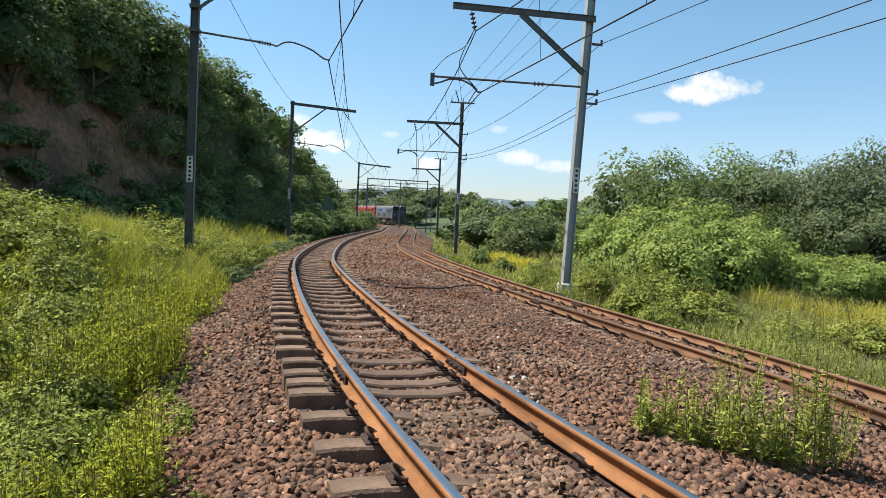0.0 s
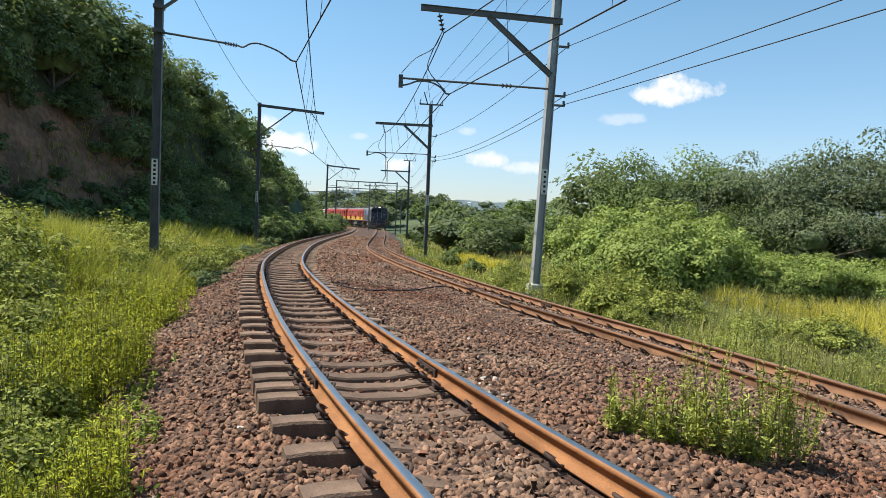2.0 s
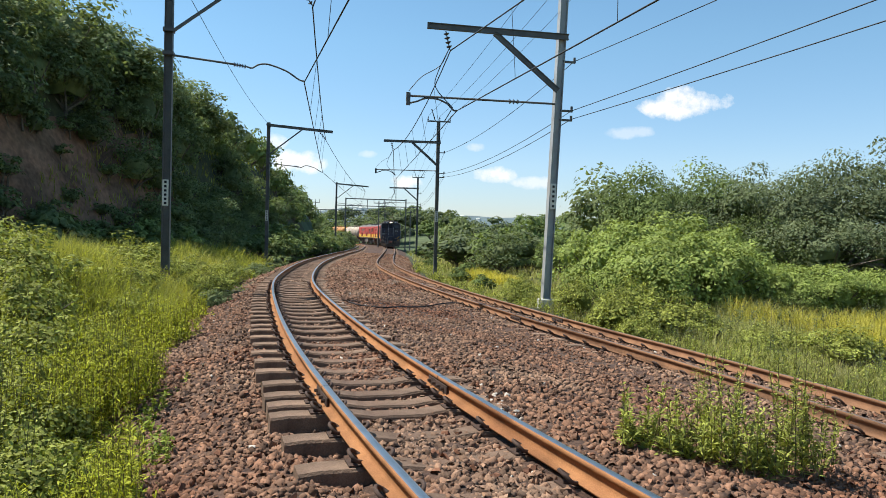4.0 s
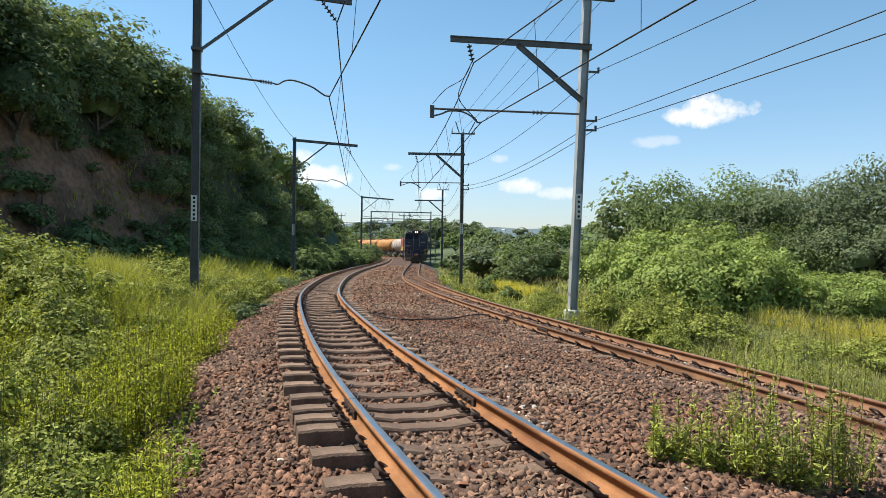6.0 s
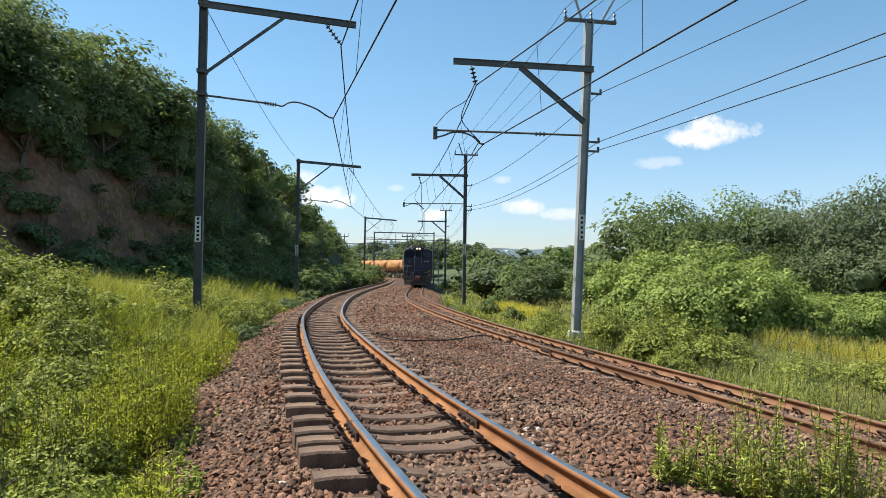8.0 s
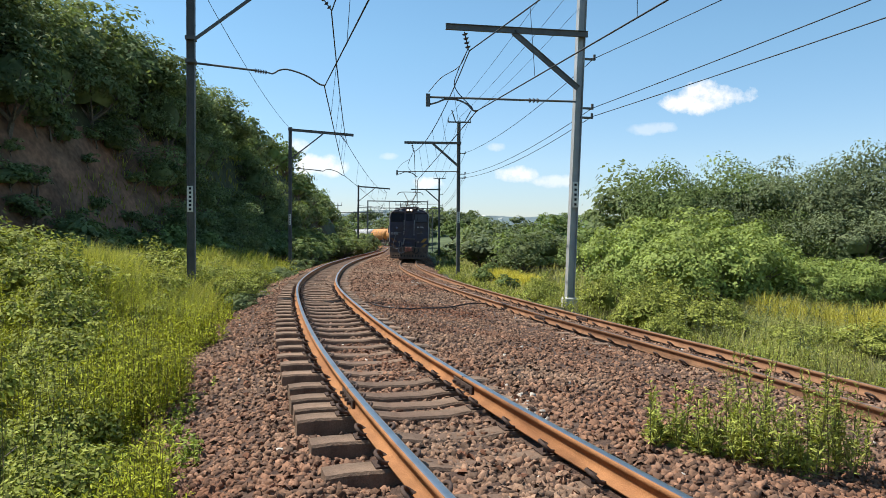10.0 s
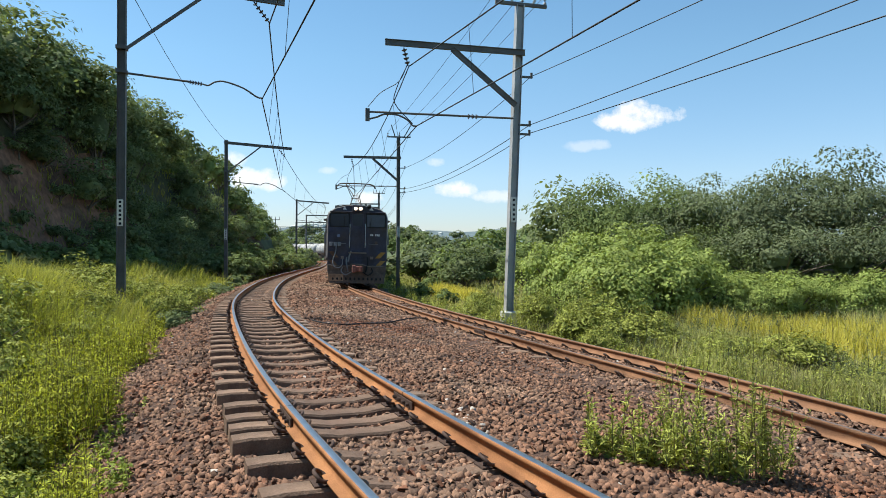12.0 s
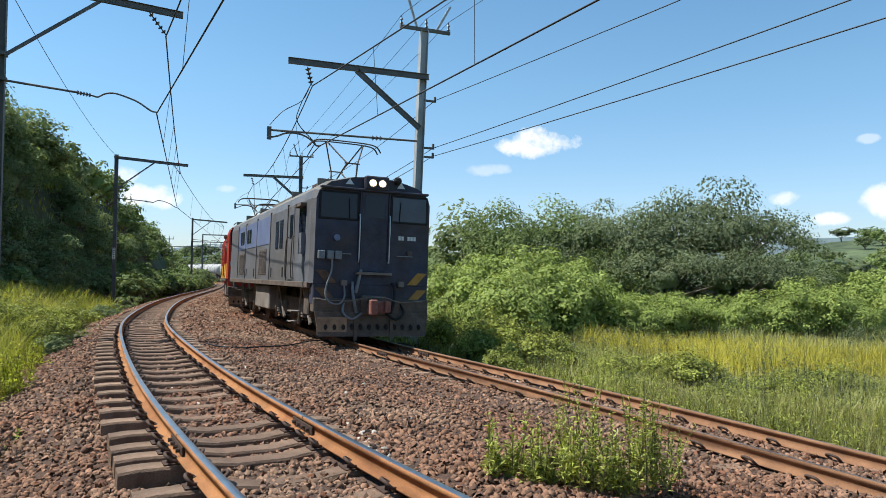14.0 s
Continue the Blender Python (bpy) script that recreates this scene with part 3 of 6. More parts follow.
def right_mast(x, y, hd, zb, top, steel, lean=0.0, reach=3.4, plate=True, foot=False, z=0.0, size=1.0):
    """Mast with a top crossarm, a braced bracket and a steady arm over the right track, and feeders on its outer side."""
    root = tagged(new("catenary_mast"), "steel H-section mast carrying bracket, steady arm, crossarm and feeder wires", "catenary mast", "masts along the line")
    root.matrix_world = Matrix.Translation((x, y, z)) @ pose(0, 0, 0, 0, 0, hd) @ Matrix.Diagonal((size, size, size, 1))
    k = lambda z: lean * (z - zb) / (top - zb)
    bm = bmesh.new()
    mast_pole(bm, top, 0.2)
    for v in bm.verts:
        v.co.x += k(v.co.z)
    part("pole", bm, steel, root)
    b = top - 1.28
    bm = bmesh.new()
    beam_h(bm, (-reach + 0.1, -0.11, b), (0.15 + k(b), -0.11, b + 0.02), 0.15, 0.08)
    part("bracket_beam", bm, "mast_dark", root)
    bm = bmesh.new()
    beam_h(bm, (k(b - 1.35) - 0.05, -0.11, b - 1.36), (-1.58, -0.11, b - 0.04), 0.14, 0.06)
    part("brace", bm, "mast_dark", root)
    a = b - 1.72
    tube("steady_arm", [(k(a) - 0.1, -0.1, a + 0.02), (-3.72, -0.1, a - 0.02)], 0.027, "mast_dark", root)
    insulator("arm_insulator", (-1.2, -0.1, a), (-0.85, -0.1, a + 0.01), root, 3, 0.065)
    bm = bmesh.new()
    box(bm, -3.78, -3.68, -0.13, -0.07, a - 0.25, a + 0.06)
    part("arm_end_bracket", bm, "mast_dark", root)
    tube("registration_arm", smooth_path([(-3.70, -0.1, a - 0.2), (-3.5, -0.1, a - 0.14), (-3.3, -0.1, a - 0.06), (-3.0, -0.1, a - 0.06), (-2.75, -0.1, a - 0.16), (-2.6, -0.1, a - 0.3), (-2.5, -0.1, a - 0.31)]), 0.022, "mast_dark", root)
    insulator("hanger_insulator", (-2.83, -0.1, b - 0.1), (-2.72, -0.1, b - 0.55), root, 4, 0.075)
    bm = bmesh.new()
    box(bm, k(top) - 0.68, k(top) + 0.74, -0.06, 0.02, top - 0.02, top + 0.06)
    part("crossarm", bm, "mast_dark", root)
    for dx in (-0.2, 0.34):
        bm = bmesh.new()
        bar(bm, (k(top) + dx, -0.02, top + 0.02), (k(top) + dx * 2.2, -0.02, top + 0.75), 0.06, 0.03)
        part("horn_strut", bm, steel, root)
    tube("jumper_wire", smooth_path([(-2.73, -0.1, b - 0.5), (-2.95, -0.1, b - 0.95), (-3.4, -0.1, b - 1.25), (-3.72, -0.1, b - 1.62)], 4), 0.011, "wire", root, 1)
    tube("dropper_loop", smooth_path([(-2.73, -0.1, b - 0.5), (-3.0, -0.1, b - 1.1), (-3.05, -0.1, b - 1.5), (-2.6, -0.1, b - 1.98)], 4), 0.012, "wire", root, 1)
    for dx in (-0.64, 0.06, 0.7):
        insulator("pin_insulator", (k(top) + dx, -0.02, top + 0.04), (k(top) + dx, -0.02, top + 0.3), root, 2, 0.05)
    for z in (top - 1.86, top - 3.12, top - 3.36):
        bm = bmesh.new()
        box(bm, k(z) + 0.08, k(z) + 0.42, -0.03, 0.03, z - 0.025, z + 0.025)
        bar(bm, (k(z) + 0.4, 0, z - 0.02), (k(z) + 0.4, 0, z + 0.12), 0.07, sides=8)
        part("feeder_bracket", bm, "mast_dark", root)
    if plate:
        number_plate(root, k(2.2) + 0.0, 1.95, 2.6, 5, -0.11)
    if foot:
        foot_block(root, zb)
    return root


def world_of(ob, p):
    return ob.matrix_world @ Vector(p)


def sagged(a, b, sag, n=9):
    a, b = Vector(a), Vector(b)
    return [a.lerp(b, i / n) - Vector((0, 0, 4 * sag * (i / n) * (1 - i / n))) for i in range(n + 1)]


def wire(name, a, b, sag, r, label, cat="wire"):
    ob = tube(name, sagged(a, b, sag), r, "wire", res=1)
    return tagged(ob, label, cat, "overhead wires")


def catenary(cat_pts, con_pts, sag=0.55):
    """Carrying wire, contact wire and droppers between masts."""
    for (a, b), (c, d) in zip(zip(cat_pts, cat_pts[1:]), zip(con_pts, con_pts[1:])):
        ca, co = sagged(a, b, 0.1 if b[1] < 25 else sag, 12), sagged(c, d, 0.02, 12)
        w = tagged(tube("catenary_wire", ca, 0.018, "wire", res=1), "dark carrying wire with thin droppers to the contact wire", "wire", "overhead wires")
        tagged(tube("contact_wire", co, 0.016, "wire", res=1), "dark contact wire over the track", "wire", "overhead wires")
        for i in (2, 4, 6, 8, 10):
            tube("dropper", [ca[i], co[i]], 0.007, "wire", w, res=0)


def build_masts():
    l1 = left_mast(-6.73, 18.12, 11, 0.24, 8.24, "mast_dark")
    l2 = left_mast(-10.12, 44.26, 6, -0.4, 8.0, "mast_dark")
    l3 = left_mast(-11.48, 88.0, 3, -1.0, 7.4, "mast_dark", plate=False)
    r1 = right_mast(3.71, 21.35, 11, -0.39, 7.62, "galvanised", lean=0.28, foot=True, z=-0.240, size=1.1925)
    r2 = right_mast(0.56, 42.33, 6, -0.4, 8.02, "mast_dark")
    r3 = right_mast(-1.18, 82.0, 3, -1.0, 7.76, "mast_dark", plate=False)
    a = lambda o, p: world_of(o, p)
    con_l = [(7.2, -22, 5.2), (4.1, -7.5, 5.1), a(l1, (3.42, -0.1, 5.18)), a(l2, (3.42, -0.1, 4.96)), a(l3, (3.42, -0.1, 4.4)), (-13.2, 130, 4.2), (-32, 186, 3.4)]
    cat_l = [(7.2, -22, 7.1), (4.0, -7.5, 6.98), a(l1, (3.6, -0.1, 7.18)), a(l2, (3.6, -0.1, 6.96)), a(l3, (3.6, -0.1, 6.3)), (-13.2, 130, 5.8), (-32, 186, 5.0)]
    catenary(cat_l, con_l)
    con_r = [(11.5, -20, 5.2), (7.8, -6, 4.94), a(r1, (-2.5, -0.1, 4.31)), a(r2, (-2.5, -0.1, 4.5)), a(r3, (-2.5, -0.1, 4.3)), (-8.6, 130, 4.2), (-28, 186, 3.4)]
    cat_r = [(12, -20, 6.3), (8.2, -6, 6.1), a(r1, (-2.7, -0.1, 5.78)), a(r2, (-2.7, -0.1, 6.2)), a(r3, (-2.7, -0.1, 5.9)), (-8.6, 130, 5.8), (-28, 186, 5.0)]
    catenary(cat_r, con_r)
    chain, tops = [r1, r2, r3], [7.62, 8.02, 7.76]
    for dz, lean, x, z in ((-1.84, 0.2, 11.5, 5.95), (-3.11, 0.17, 10.5, 5.02), (-3.33, 0.16, 10.5, 4.48)):
        ends = [(x + 4, -20, z + 0.1), (x, -6, z)] + [a(o, (0.4 + (lean if o is r1 else 0), 0, t + dz)) for o, t in zip(chain, tops)]
        for p, q in zip(ends, ends[1:]):
            wire("feeder_wire", p, q, 0.1 if q[1] < 30 else 0.35, 0.011, "dark feeder wire sagging between the masts")
    for dx, x in ((-0.64, 9.2), (0.06, 9.9), (0.7, 10.5)):
        ends = [(x + 4, -20, 8.6), (x, -6, 8.5)] + [a(o, (dx + (0.28 if o is r1 else 0), 0, t + 0.32)) for o, t in zip(chain, tops)]
        for p, q in zip(ends, ends[1:]):
            wire("top_wire", p, q, 0.2, 0.008, "thin wire on the masts' crossarms")
    wire("earth_wire", (-1.2, -7.5, 8.6), a(l1, (0.0, 0.1, 8.1)), 0.3, 0.010, "thin earth wire along the masts")
    wire("earth_wire", a(l1, (0, 0.1, 8.1)), a(l2, (0.0, 0.1, 7.9)), 0.4, 0.010, "thin earth wire along the masts")
    # portals over both tracks, farther on
    for y, xl, xr, top in ((107, -12.5, -3.3, 6.4), (134, -17.6, -1.8, 6.35), (165, -28.5, -10.0, 6.4)):
        p = tagged(new("portal_gantry"), "distant grey steel portal spanning both tracks", "gantry", "gantries over the line")
        for x in (xl, xr):
            bm = bmesh.new()
            bar(bm, (x, y, float(ground_z(x, y)) - 0.4), (x, y, top), 0.17)
            part("post", bm, "mast_dark", p)
        bm = bmesh.new()
        bar(bm, (xl, y, top - 0.1), (xr, y, top - 0.2), 0.15, 0.15)
        part("beam", bm, "mast_dark", p)
        for x in (xl + 3.3, xr - 3.3):
            bm = bmesh.new()
            bar(bm, (x, y, top - 0.2), (x, y, top - 1.7), 0.08)
            part("hanger", bm, "mast_dark", p)
    for x, y, h in ((-24.0, 150, 8.0), (-8.2, 118, 8.0), (-20, 170, 8.6), (-3.6, 150, 8.4)):
        p = tagged(new("line_pole"), "distant dark pole with a crossarm and pins", "pole", "poles in the distance")
        g = float(ground_z(x, y))
        bm = bmesh.new()
        bar(bm, (x, y, g - 0.5), (x, y, g + h), 0.24, r=0.18, sides=8)
        part("pole", bm, "mast_dark", p)
        bm = bmesh.new()
        box(bm, x - 0.9, x + 0.9, y - 0.06, y + 0.06, g + h - 0.35, g + h - 0.22)
        part("crossarm", bm, "mast_dark", p)
        for dx in (-0.8, 0, 0.8):
            bm = bmesh.new()
            bar(bm, (x + dx, y, g + h - 0.2), (x + dx * 1.1, y, g + h + 0.4), 0.1, sides=6)
            part("pin", bm, "mast_dark", p)


# ---- plants ----
def leaf_quads(c, size, rng, up=0.35, long=1.5, face=None):
    """Leaf-shaped four-cornered blades at the points c, turned at random, rather upwards."""
    n = len(c)
    nrm = rng.normal(0, 1, (n, 3))
    nrm[:, 2] = np.abs(nrm[:, 2]) + up
    if face is not None:
        nrm = nrm * 0.42 + face
    nrm /= np.linalg.norm(nrm, axis=1)[:, None]
    t = rng.normal(0, 1, (n, 3))
    t -= nrm * (t * nrm).sum(1)[:, None]
    t /= np.linalg.norm(t, axis=1)[:, None]
    b = np.cross(nrm, t)
    s = (size * rng.uniform(0.6, 1.35, n))[:, None] if np.isscalar(size) else (size * rng.uniform(0.6, 1.35, n))[:, None]
    v = np.stack([c - t * s * long / 2, c + b * s / 2 - nrm * s * 0.12, c + t * s * long / 2, c - b * s / 2 - nrm * s * 0.12], 1)
    return v.reshape(-1, 3), np.arange(4 * n).reshape(n, 4)


def crown_points(rng, clumps, per, rx, ry, rz, low=-0.35, spread=0.42):
    """Points of a lumpy crown: clumps set unevenly over a flattened ball, each a small dome of leaves."""
    d = rng.normal(0, 1, (clumps, 3))
    d /= np.linalg.norm(d, axis=1)[:, None]
    d[:, 2] = np.where(d[:, 2] < low, -d[:, 2] * 0.5, d[:, 2])
    r = rng.uniform(0.55, 1.05, clumps)[:, None] ** 0.7
    cc = d * r * np.array([rx, ry, rz])
    cr = rng.uniform(0.6, 1.25, clumps) * spread * min(rx, ry, rz)
    pts, faces = [], []
    for c, q in zip(cc, cr):
        e = rng.normal(0, 1, (per, 3))
        e /= np.linalg.norm(e, axis=1)[:, None]
        e[:, 2] = np.where(e[:, 2] < -0.3, -e[:, 2], e[:, 2])
        pts.append(c + e * (q * rng.uniform(0.45, 1.05, per) ** 0.6)[:, None] * np.array([1.15, 1.15, 0.8]))
        faces.append(e + 0.25 * c / np.linalg.norm(c))
    return np.concatenate(pts), np.concatenate(faces)


def core_mass(rng, rx, ry, rz, z):
    """The dense inside of a crown: an uneven rounded mass that the leaves hide."""
    n, k = 10, 6
    v = []
    for j in range(k):
        e = -0.75 + 2.2 * j / (k - 1)
        for i in range(n):
            a, q = 2 * math.pi * i / n, rng.uniform(0.72, 1.12)
            v.append((rx * q * math.cos(a) * math.cos(e), ry * q * math.sin(a) * math.cos(e), z + rz * q * math.sin(e)))
    f = [(j * n + i, j * n + (i + 1) % n, (j + 1) * n + (i + 1) % n, (j + 1) * n + i) for j in range(k - 1) for i in range(n)]
    return np.array(v), np.array(f)


def tree_kind(name, label, mat, seed, rx, ry, rz, trunk, clumps, per, leaf, flat=False, cat="tree", multi=1, core=0.5):
    """A tree: tapered trunk with limbs, and a crown of leaf clumps; base at the origin."""
    rng = np.random.default_rng(seed)
    root = tagged(new(name), label, cat)
    bm = bmesh.new()
    centre = Vector((0, 0, trunk + rz * 0.35))
    for k in range(multi):
        a0 = rng.uniform(0, 6.28)
        foot = Vector((math.cos(a0), math.sin(a0), 0)) * (0.12 * multi)
        knee = foot + Vector((rng.uniform(-0.3, 0.3) * rx * 0.4, rng.uniform(-0.3, 0.3) * ry * 0.4, trunk * 0.75))
        w = 0.055 * (rx + rz)
        bar(bm, foot - Vector((0, 0, 0.5)), knee, w * 1.4, r=w, sides=6)
        for j in range(5):
            a = a0 + j * 1.26 + rng.uniform(-0.4, 0.4)
            mid = knee + Vector((math.cos(a) * rx * 0.35, math.sin(a) * ry * 0.35, rz * rng.uniform(0.25, 0.5)))
            tip = knee + Vector((math.cos(a) * rx * 0.8, math.sin(a) * ry * 0.8, rz * rng.uniform(0.5, 1.0)))
            bar(bm, knee, mid, w * 0.8, r=w * 0.5, sides=4)
            bar(bm, mid, tip, w * 0.5, r=w * 0.15, sides=3)
    part("trunk", bm, "bark", root, "rough brown trunk with limbs")
    p, out = crown_points(rng, clumps, per, rx, ry, rz, low=0.1 if flat else -0.5)
    p[:, 2] += trunk + rz * 0.55
    v, f = leaf_quads(p, leaf, rng, up=0.6, long=1.8, face=out)
    if core:
        cv, cf = core_mass(rng, rx * core, ry * core, rz * core, trunk + rz * 0.5)
        f = np.concatenate([f, cf + len(v)])
        v = np.concatenate([v, cv])
    arrays("crown", v, f, mat, root)
    return root


KINDS = {}


def build_kinds():
    KINDS["dark_a"] = tree_kind("forest_tree", "dense dark green tree on the steep bank", "leaf_dark", 11, 2.3, 2.3, 1.9, 1.4, 46, 60, 0.135)
    KINDS["dark_b"] = tree_kind("forest_tree", "dense dark green tree on the steep bank", "leaf_dark", 12, 2.0, 2.4, 2.4, 1.2, 46, 60, 0.135)
    KINDS["mid_a"] = tree_kind("leafy_tree", "rounded mid-green leafy tree", "leaf_mid", 13, 2.2, 2.1, 1.8, 1.0, 46, 150, 0.072)
    KINDS["mid_b"] = tree_kind("leafy_tree", "rounded mid-green leafy tree", "leaf_mid", 14, 2.6, 2.2, 1.7, 1.2, 48, 148, 0.074, multi=2)
    KINDS["olive"] = tree_kind("thorn_tree", "grey-green feathery thorn tree with a spreading crown", "leaf_olive", 15, 2.9, 2.7, 1.6, 1.7, 60, 120, 0.066, flat=True, multi=2, core=0.3)
    KINDS["shrub"] = tree_kind("shrub", "low bright green leafy shrub", "leaf_mid", 16, 1.0, 1.0, 0.8, 0.25, 30, 38, 0.115, cat="shrub", multi=3)
    KINDS["shrub_dark"] = tree_kind("shrub", "dark green leafy shrub at the bank's foot", "leaf_dark", 18, 1.1, 1.0, 0.85, 0.25, 30, 38, 0.12, cat="shrub", multi=3)
    KINDS["dark_c"] = tree_kind("forest_tree", "tall dark green tree on the steep bank", "leaf_dark", 23, 1.7, 1.8, 3.0, 1.6, 48, 58, 0.13)
    KINDS["bush"] = tree_kind("bush", "rounded yellow-green bush with small leaves", "weed_near", 24, 1.35, 1.3, 1.05, 0.25, 60, 52, 0.075, cat="bush", multi=3)
    KINDS["bare"] = tree_kind("bare_tree", "thin half-bare tree with a flat sparse top", "leaf_olive", 25, 1.5, 1.4, 0.9, 3.9, 14, 36, 0.075, flat=True, multi=2, core=0)
    KINDS["far_dark"] = tree_kind("forest_tree", "dark green tree in the distance", "leaf_dark", 19, 2.2, 2.3, 2.0, 1.2, 34, 20, 0.28)
    KINDS["far_mid"] = tree_kind("leafy_tree", "mid-green leafy tree in the distance", "leaf_mid", 20, 2.3, 2.2, 1.8, 1.1, 34, 20, 0.27)
    KINDS["far_olive"] = tree_kind("thorn_tree", "grey-green spreading tree in the distance", "leaf_olive", 22, 2.8, 2.6, 1.6, 1.5, 38, 24, 0.28, flat=True)
    KINDS["vine"] = tree_kind("vine_covered_bush", "mound of bright green broad-leaved creeper over a bush", "leaf_vine", 17, 2.5, 2.3, 1.75, 0.3, 84, 140, 0.088, cat="bush", multi=3)
    for k in KINDS.values():
        k.matrix_world = pose(0, -400, -60)


USED = set()


def plant(kind, x, y, s=1.0, sz=None, turn=0.0, sink=0.0, group="", label=""):
    """Sets a plant of that kind on the ground: the pattern itself first, then copies of it."""
    m = pose(x, y, float(ground_z(x, y)) - sink, 0, 0, turn) @ Matrix.Diagonal((s, s, sz or s, 1))
    ob = KINDS[kind]
    if kind in USED:
        ob = copy_thing(ob, m @ Matrix.Diagonal((*[1 / v for v in ob.scale], 1)))
    else:
        USED.add(kind)
        ob.matrix_basis = m
    return tagged(ob, label=label, group=group)


def plant_bank():
    """The wooded steep bank on the left."""
    rng = random.Random(5)
    for y in np.arange(13, 150, 2.5):
        y = float(y)
        for row, off in enumerate((0.4, 1.6, 2.9, 4.3, 5.8, 8.2)):
            yy = y + rng.uniform(-1.3, 1.3)
            if row < 3 and 20 < yy < 39 or row >= 5 and y > 75 or row in (1, 3) and y > 60:
                continue
            x = float(left_x(yy)) - 1.3 - float(bank_foot(yy)) - off + rng.uniform(-0.8, 0.8)
            far = 1.0 - 0.3 * min(1, max(0, yy - 55) / 30)
            s = rng.uniform(0.55, 1.15) * far * (0.65 if row < 2 else 0.8 if row < 4 else 0.9)
            plant(rng.choice(("dark_a", "dark_b", "dark_a", "dark_c") if yy < 62 else ("far_dark", "far_dark", "far_mid")), x, yy, s, s * rng.uniform(0.9, 1.35), rng.uniform(0, 360), 0.6, "trees on the bank")
    for i in range(40):
        yy = rng.uniform(14, 62)
        x = float(left_x(yy)) - 1.3 - float(bank_foot(yy)) - rng.uniform(4.9, 8.0)
        s = rng.uniform(0.85, 1.35)
        plant(rng.choice(("dark_a", "dark_b", "dark_a")), x, yy, s, s * rng.uniform(0.75, 1.0), rng.uniform(0, 360), 0.9, "trees on the bank")
    # scrub hanging on the bare face
    for i in range(34):
        yy = rng.uniform(17, 41)
        x = float(left_x(yy)) - 1.3 - float(bank_foot(yy)) - rng.uniform(0.9, 4.4)
        s = rng.uniform(0.4, 0.95)
        plant("shrub_dark", x, yy, s, s * rng.uniform(0.8, 1.3), rng.uniform(0, 360), 0.15, "shrubs along the bank")
    # bushes at the bank's foot
    for y in np.arange(8, 125, 2.0):
        yy = float(y) + rng.uniform(-0.8, 0.8)
        x = float(left_x(yy)) - 1.3 - float(bank_foot(yy)) + rng.uniform(-0.6, 0.9)
        s = rng.uniform(0.8, 1.4) * (1 + max(0, yy - 40) / 130)
        plant(rng.choice(("shrub", "shrub_dark")), x, yy, s, s * rng.uniform(0.8, 1.2), rng.uniform(0, 360), 0.1, "shrubs along the bank")
    for x, y, s in ((-9.8, 14.6, 1.0), (-11.4, 15.6, 1.15), (-13.0, 15.2, 1.2), (-9.6, 11.8, 0.8), (-11.8, 12.6, 1.1), (-10.6, 10.4, 0.9), (-13.6, 19.0, 0.9), (-12.4, 9.6, 1.0), (-7.5, 13.2, 0.78), (-9.3, 13.4, 1.0)):
        plant("bush", x, y, s, s * rng.uniform(0.9, 1.15), s * 900, 0.1, "bushes below the bank")
    for x, y, s in ((-2.9, 5.0, 0.34), (-3.5, 6.2, 0.36), (-2.5, 4.1, 0.3), (-4.3, 7.6, 0.42), (-5.2, 9.2, 0.5), (-4.6, 9.8, 0.4), (-6.4, 11.2, 0.55), (-7.6, 12.8, 0.6), (-5.6, 13.4, 0.45), (-6.8, 16.0, 0.5), (-3.9, 5.2, 0.4), (-5.0, 6.8, 0.5)):
        plant("bush", x, y, s, s * 1.1, s * 2300, 0.05, "bushes below the bank")
    for x, y, s in ((-5.2, 17.2, 0.38), (-7.6, 30.0, 0.6), (-7.2, 31.4, 0.55), (-8.6, 41.0, 0.6)):
        plant("shrub_dark", x, y, s, s * 0.9, s * 700, 0.05, "shrubs beside the line")
    for x, y, s in ((-6.3, 18.2, 0.5), (-7.1, 18.9, 0.62), (-5.9, 19.6, 0.5), (-8.2, 19.6, 0.7), (-7.4, 22.0, 0.6), (-6.9, 24.5, 0.6)):
        plant("bush", x, y, s, s * 0.95, s * 1700, 0.08, "bushes below the bank")
    for i in range(26):
        yy = rng.uniform(44, 110)
        x = float(left_x(yy)) - rng.uniform(3.0, 5.2)
        s = rng.uniform(0.9, 1.7)
        plant("shrub", x, yy, s, s * rng.uniform(0.8, 1.1), rng.uniform(0, 360), 0.1, "shrubs along the bank")


